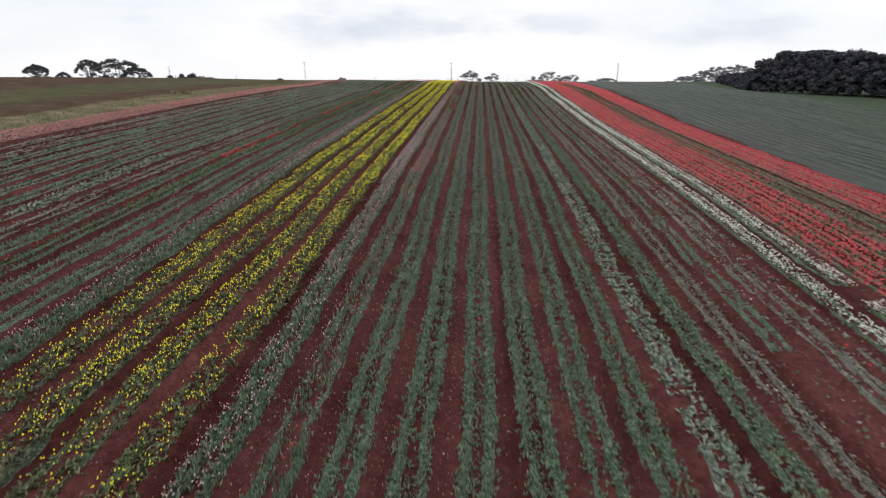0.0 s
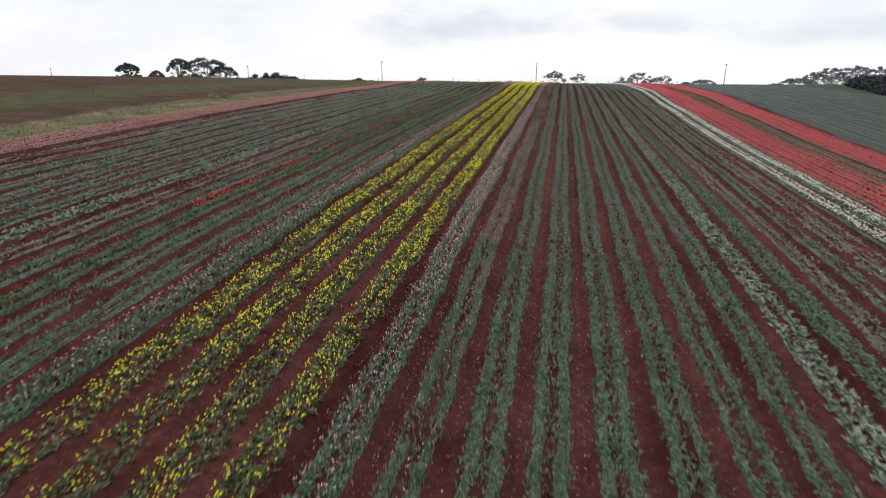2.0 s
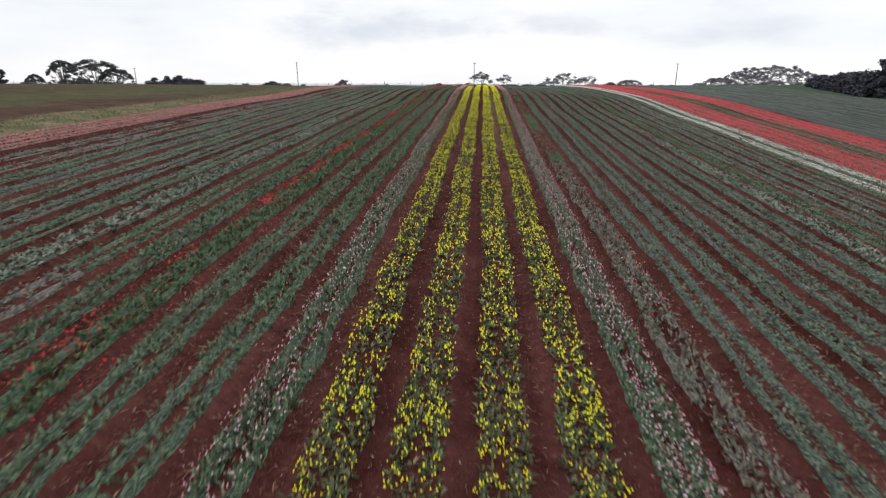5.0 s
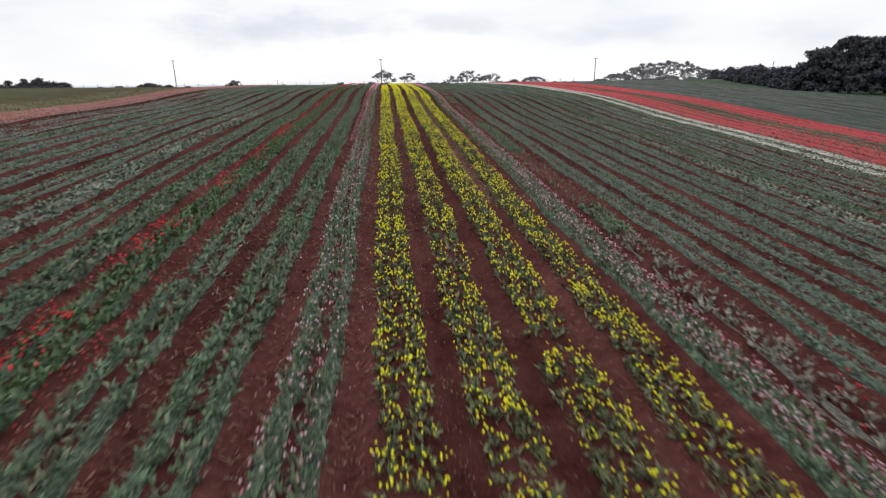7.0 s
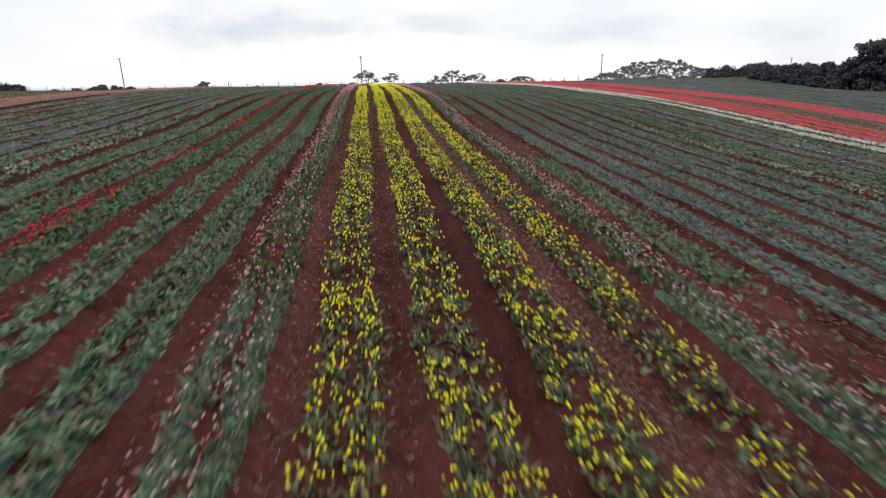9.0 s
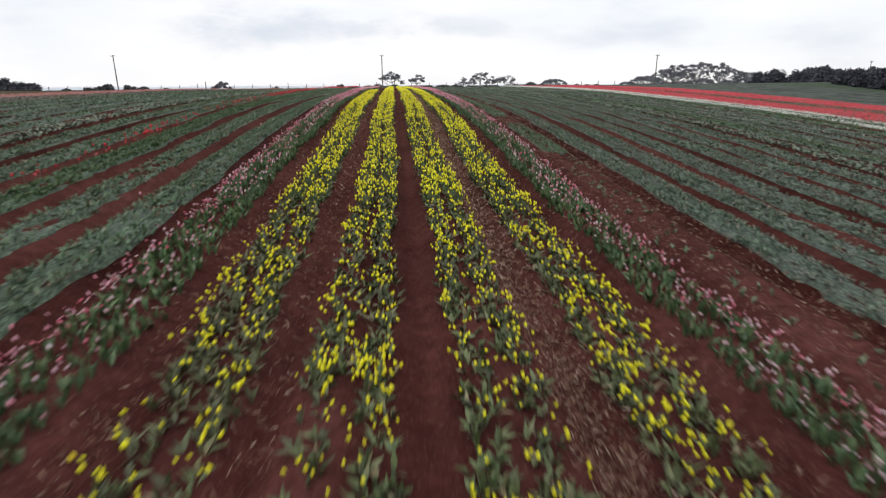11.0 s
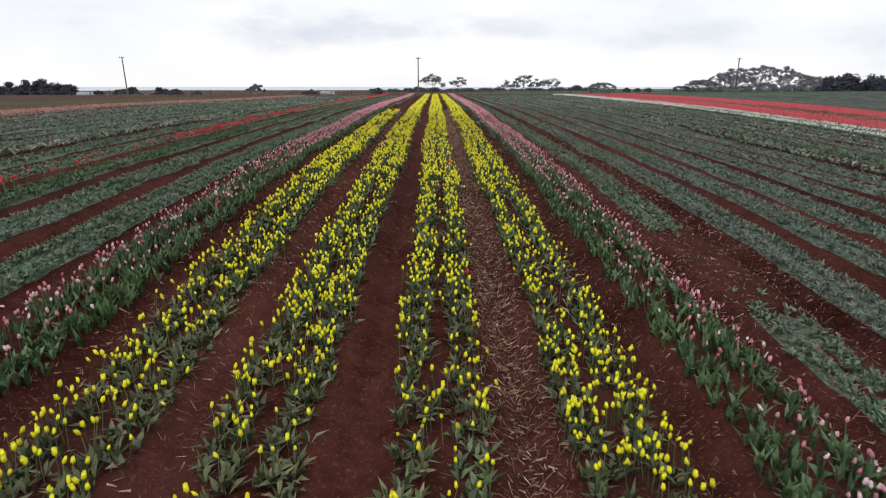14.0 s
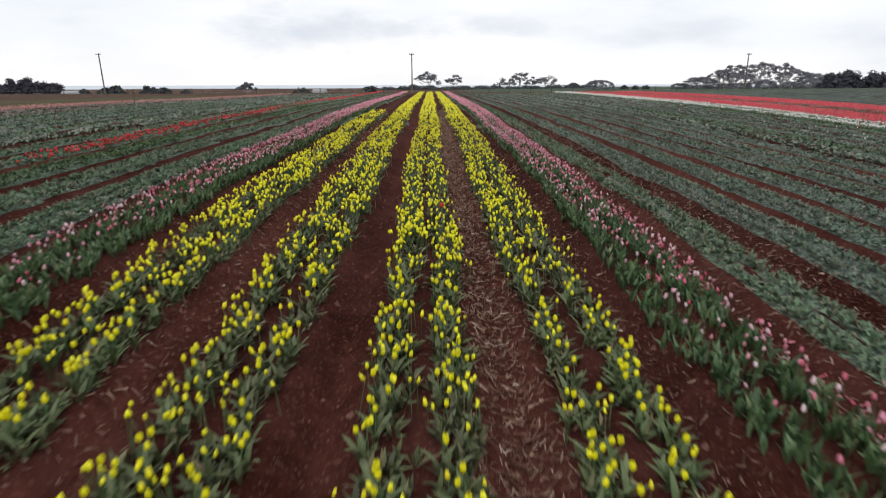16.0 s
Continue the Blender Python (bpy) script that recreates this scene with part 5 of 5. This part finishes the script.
for x, y, top in ((109, 199, 9.0), (108, 192, 8.6), (107, 185, 9.2), (106, 178, 8.7), (105.5, 171, 9.1), (105, 165, 9.6)):
    tree("hedge_bush", x, y, top, rp.uniform(7, 9), "bush", "dark rounded hedge running up to the shelter belt", 480 + int(y), CROWN_DARK, 44, 80, 0.42, "bushes beyond the field")
for k, (x, y, hh) in enumerate(belt):
    z0 = float(land(np.array([x]), np.array([y]))[0])
    tree("pine_tree", x, y, z0 + hh, rp.uniform(11.0, 13.5), "pine", PINE, 400 + k, CROWN_DARK, 130 if k < 2 or k % 2 == 0 else 80, 56, 0.44, "pines in the shelter belt")
rb = random.Random(31)
for k in range(16):
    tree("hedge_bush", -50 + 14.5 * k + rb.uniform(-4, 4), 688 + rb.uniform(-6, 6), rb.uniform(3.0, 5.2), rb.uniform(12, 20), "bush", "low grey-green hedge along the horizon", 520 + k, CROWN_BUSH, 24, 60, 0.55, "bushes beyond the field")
tree("verge_shrub", -30.2, 33.6, float(land(np.array([-30.2]), np.array([33.6]))[0]) + 0.75, 3.0, "bush", "small green shrub in the verge grass", 455, GRASS, 14, 40, 0.12)

# ---------------------------------------------------------------- power poles, fence, stakes, sheds


def power_pole(x, y, top, lean=(0, 0), arm=True):
    z0 = float(land(np.array([x]), np.array([y]))[0]) - 0.3
    h = top - z0
    ob = thing("power_pole", (x, y, z0), "weathered wooden power pole with short crossarm", "power pole", "power poles along the fence")
    v, q = tube([(0, 0, 0), (lean[0] * h * 0.5, lean[1] * h * 0.5, h * 0.5), (lean[0] * h, lean[1] * h, h)], [0.15, 0.13, 0.11], 8)
    under(ob, "pole", smooth(np_mesh("pole", v, None, q, WOOD)))
    if arm:
        cx, cy, cz = lean[0] * h, lean[1] * h, h - 0.25
        bm = bmesh.new()
        bmesh.ops.create_cube(bm, size=1.0, matrix=Matrix.Translation((cx, cy - 0.16, cz)) @ Matrix.Diagonal((1.1, 0.1, 0.12, 1)))
        bmesh.ops.bevel(bm, geom=bm.edges[:], offset=0.012, segments=1, affect="EDGES")
        me = bpy.data.meshes.new("crossarm")
        bm.to_mesh(me)
        bm.free()
        me.materials.append(WOOD)
        crossarm = under(ob, "crossarm", me)
        for dx in (-0.46, 0.0, 0.46):
            v, q = tube([(cx + dx, cy - 0.16, cz + 0.05), (cx + dx, cy - 0.16, cz + 0.14), (cx + dx, cy - 0.16, cz + 0.26)], [0.03, 0.06, 0.035], 7)
            under(crossarm, "insulator", smooth(np_mesh("insulator", v, None, q, PAINT)), "pale ceramic insulator")
    return ob


power_pole(-0.8, 222, 13.3)
power_pole(-66.4, 222, 13.4, (-0.02, 0))
power_pole(71.5, 222, 13.2, (0.01, 0))
power_pole(151.5, 246, 12.2)
power_pole(-129, 222, 11.2)
power_pole(-232, 222, 9.6)

fence = thing("wire_fence", (-40, 212, float(land(np.array([-40.0]), np.array([212.0]))[0])), "old post and wire fence at the end of the field", "fence")
fz0 = fence.location.z
for k in range(56):
    x = -170 + 4.2 * k
    z = float(land(np.array([x]), np.array([212.0]))[0]) - fz0
    hh = 1.15 + 0.25 * ((k * 7) % 5 == 0)
    v, q = tube([(x + 40, 0, z - 0.2), (x + 40 + 0.03 * ((k * 13) % 5 - 2), 0, z + hh)], [0.075, 0.065], 6)
    under(fence, "post", np_mesh("post", v, None, q + [(11, 10, 9, 8), (11, 8, 7, 6)], WOOD))
for hgt in (0.45, 0.85, 1.05):
    pts = [(-170 + 4.2 * k + 40, 0.08, float(land(np.array([-170 + 4.2 * k]), np.array([212.0]))[0]) - fz0 + hgt) for k in range(56)]
    v, q = tube(pts, [0.006] * len(pts), 4)
    under(fence, "wire", np_mesh("wire", v, None, q, STEEL))
for x, y in ((-37.6, 22.3), (-20.5, 139), (-44, 60), (-52, 108)):
    z = float(land(np.array([x]), np.array([y]))[0])
    stake = thing("marker_stake", (x, y, z), "short dark wooden stake in the fallow strip", "stake", "stakes beside the field")
    v, q = tube([(0, 0, -0.2), (0.02, 0, 0.6), (0.03, 0.01, 1.15)], [0.06, 0.055, 0.05], 6)
    under(stake, "post", np_mesh("post", v, None, q + [(17, 16, 15, 14), (17, 14, 13, 12)], WOOD))


def shed(x, y, w, d, h, turn):
    z = float(land(np.array([x]), np.array([y]))[0])
    ob = thing("farm_shed", (x, y, z), "small pale farm shed with iron roof in the distance", "shed", "far sheds")
    ob.rotation_euler.z = radians(turn)
    me = bpy.data.meshes.new("wall")
    hw, hd = w / 2, d / 2
    me.from_pydata([(-hw, -hd, -0.5), (hw, -hd, -0.5), (hw, hd, -0.5), (-hw, hd, -0.5), (-hw, -hd, h), (hw, -hd, h), (hw, hd, h), (-hw, hd, h), (-hw, 0, h + d * 0.22), (hw, 0, h + d * 0.22)], [],
                   [(0, 1, 5, 4), (2, 3, 7, 6), (1, 2, 6, 9, 5), (3, 0, 4, 8, 7)])
    me.materials.append(PAINT)
    under(ob, "wall", me)
    for side in (-1, 1):
        e = hd + 0.3
        v = [(-hw - 0.3, side * e, h - 0.07), (hw + 0.3, side * e, h - 0.07), (hw + 0.3, 0, h + d * 0.22 + 0.06), (-hw - 0.3, 0, h + d * 0.22 + 0.06)]
        v += [(a, b_, c + 0.08) for a, b_, c in v]
        rf = bpy.data.meshes.new("roof")
        rf.from_pydata(v, [], [(0, 1, 2, 3), (4, 5, 6, 7), (0, 1, 5, 4), (1, 2, 6, 5), (2, 3, 7, 6), (3, 0, 4, 7)])
        rf.materials.append(ROOF)
        under(ob, "roof", rf)
    bm = bmesh.new()
    bmesh.ops.create_cube(bm, size=1.0, matrix=Matrix.Translation((0.1 * w, -hd - 0.03, h * 0.4)) @ Matrix.Diagonal((w * 0.25, 0.06, h * 0.8, 1)))
    dm = bpy.data.meshes.new("door")
    bm.to_mesh(dm)
    bm.free()
    dm.materials.append(ROOF)
    under(ob, "door", dm)
    return ob


shed(-164, 380, 9, 5, 2.4, 8)
shed(-49, 380, 6, 4, 2.9, -6)
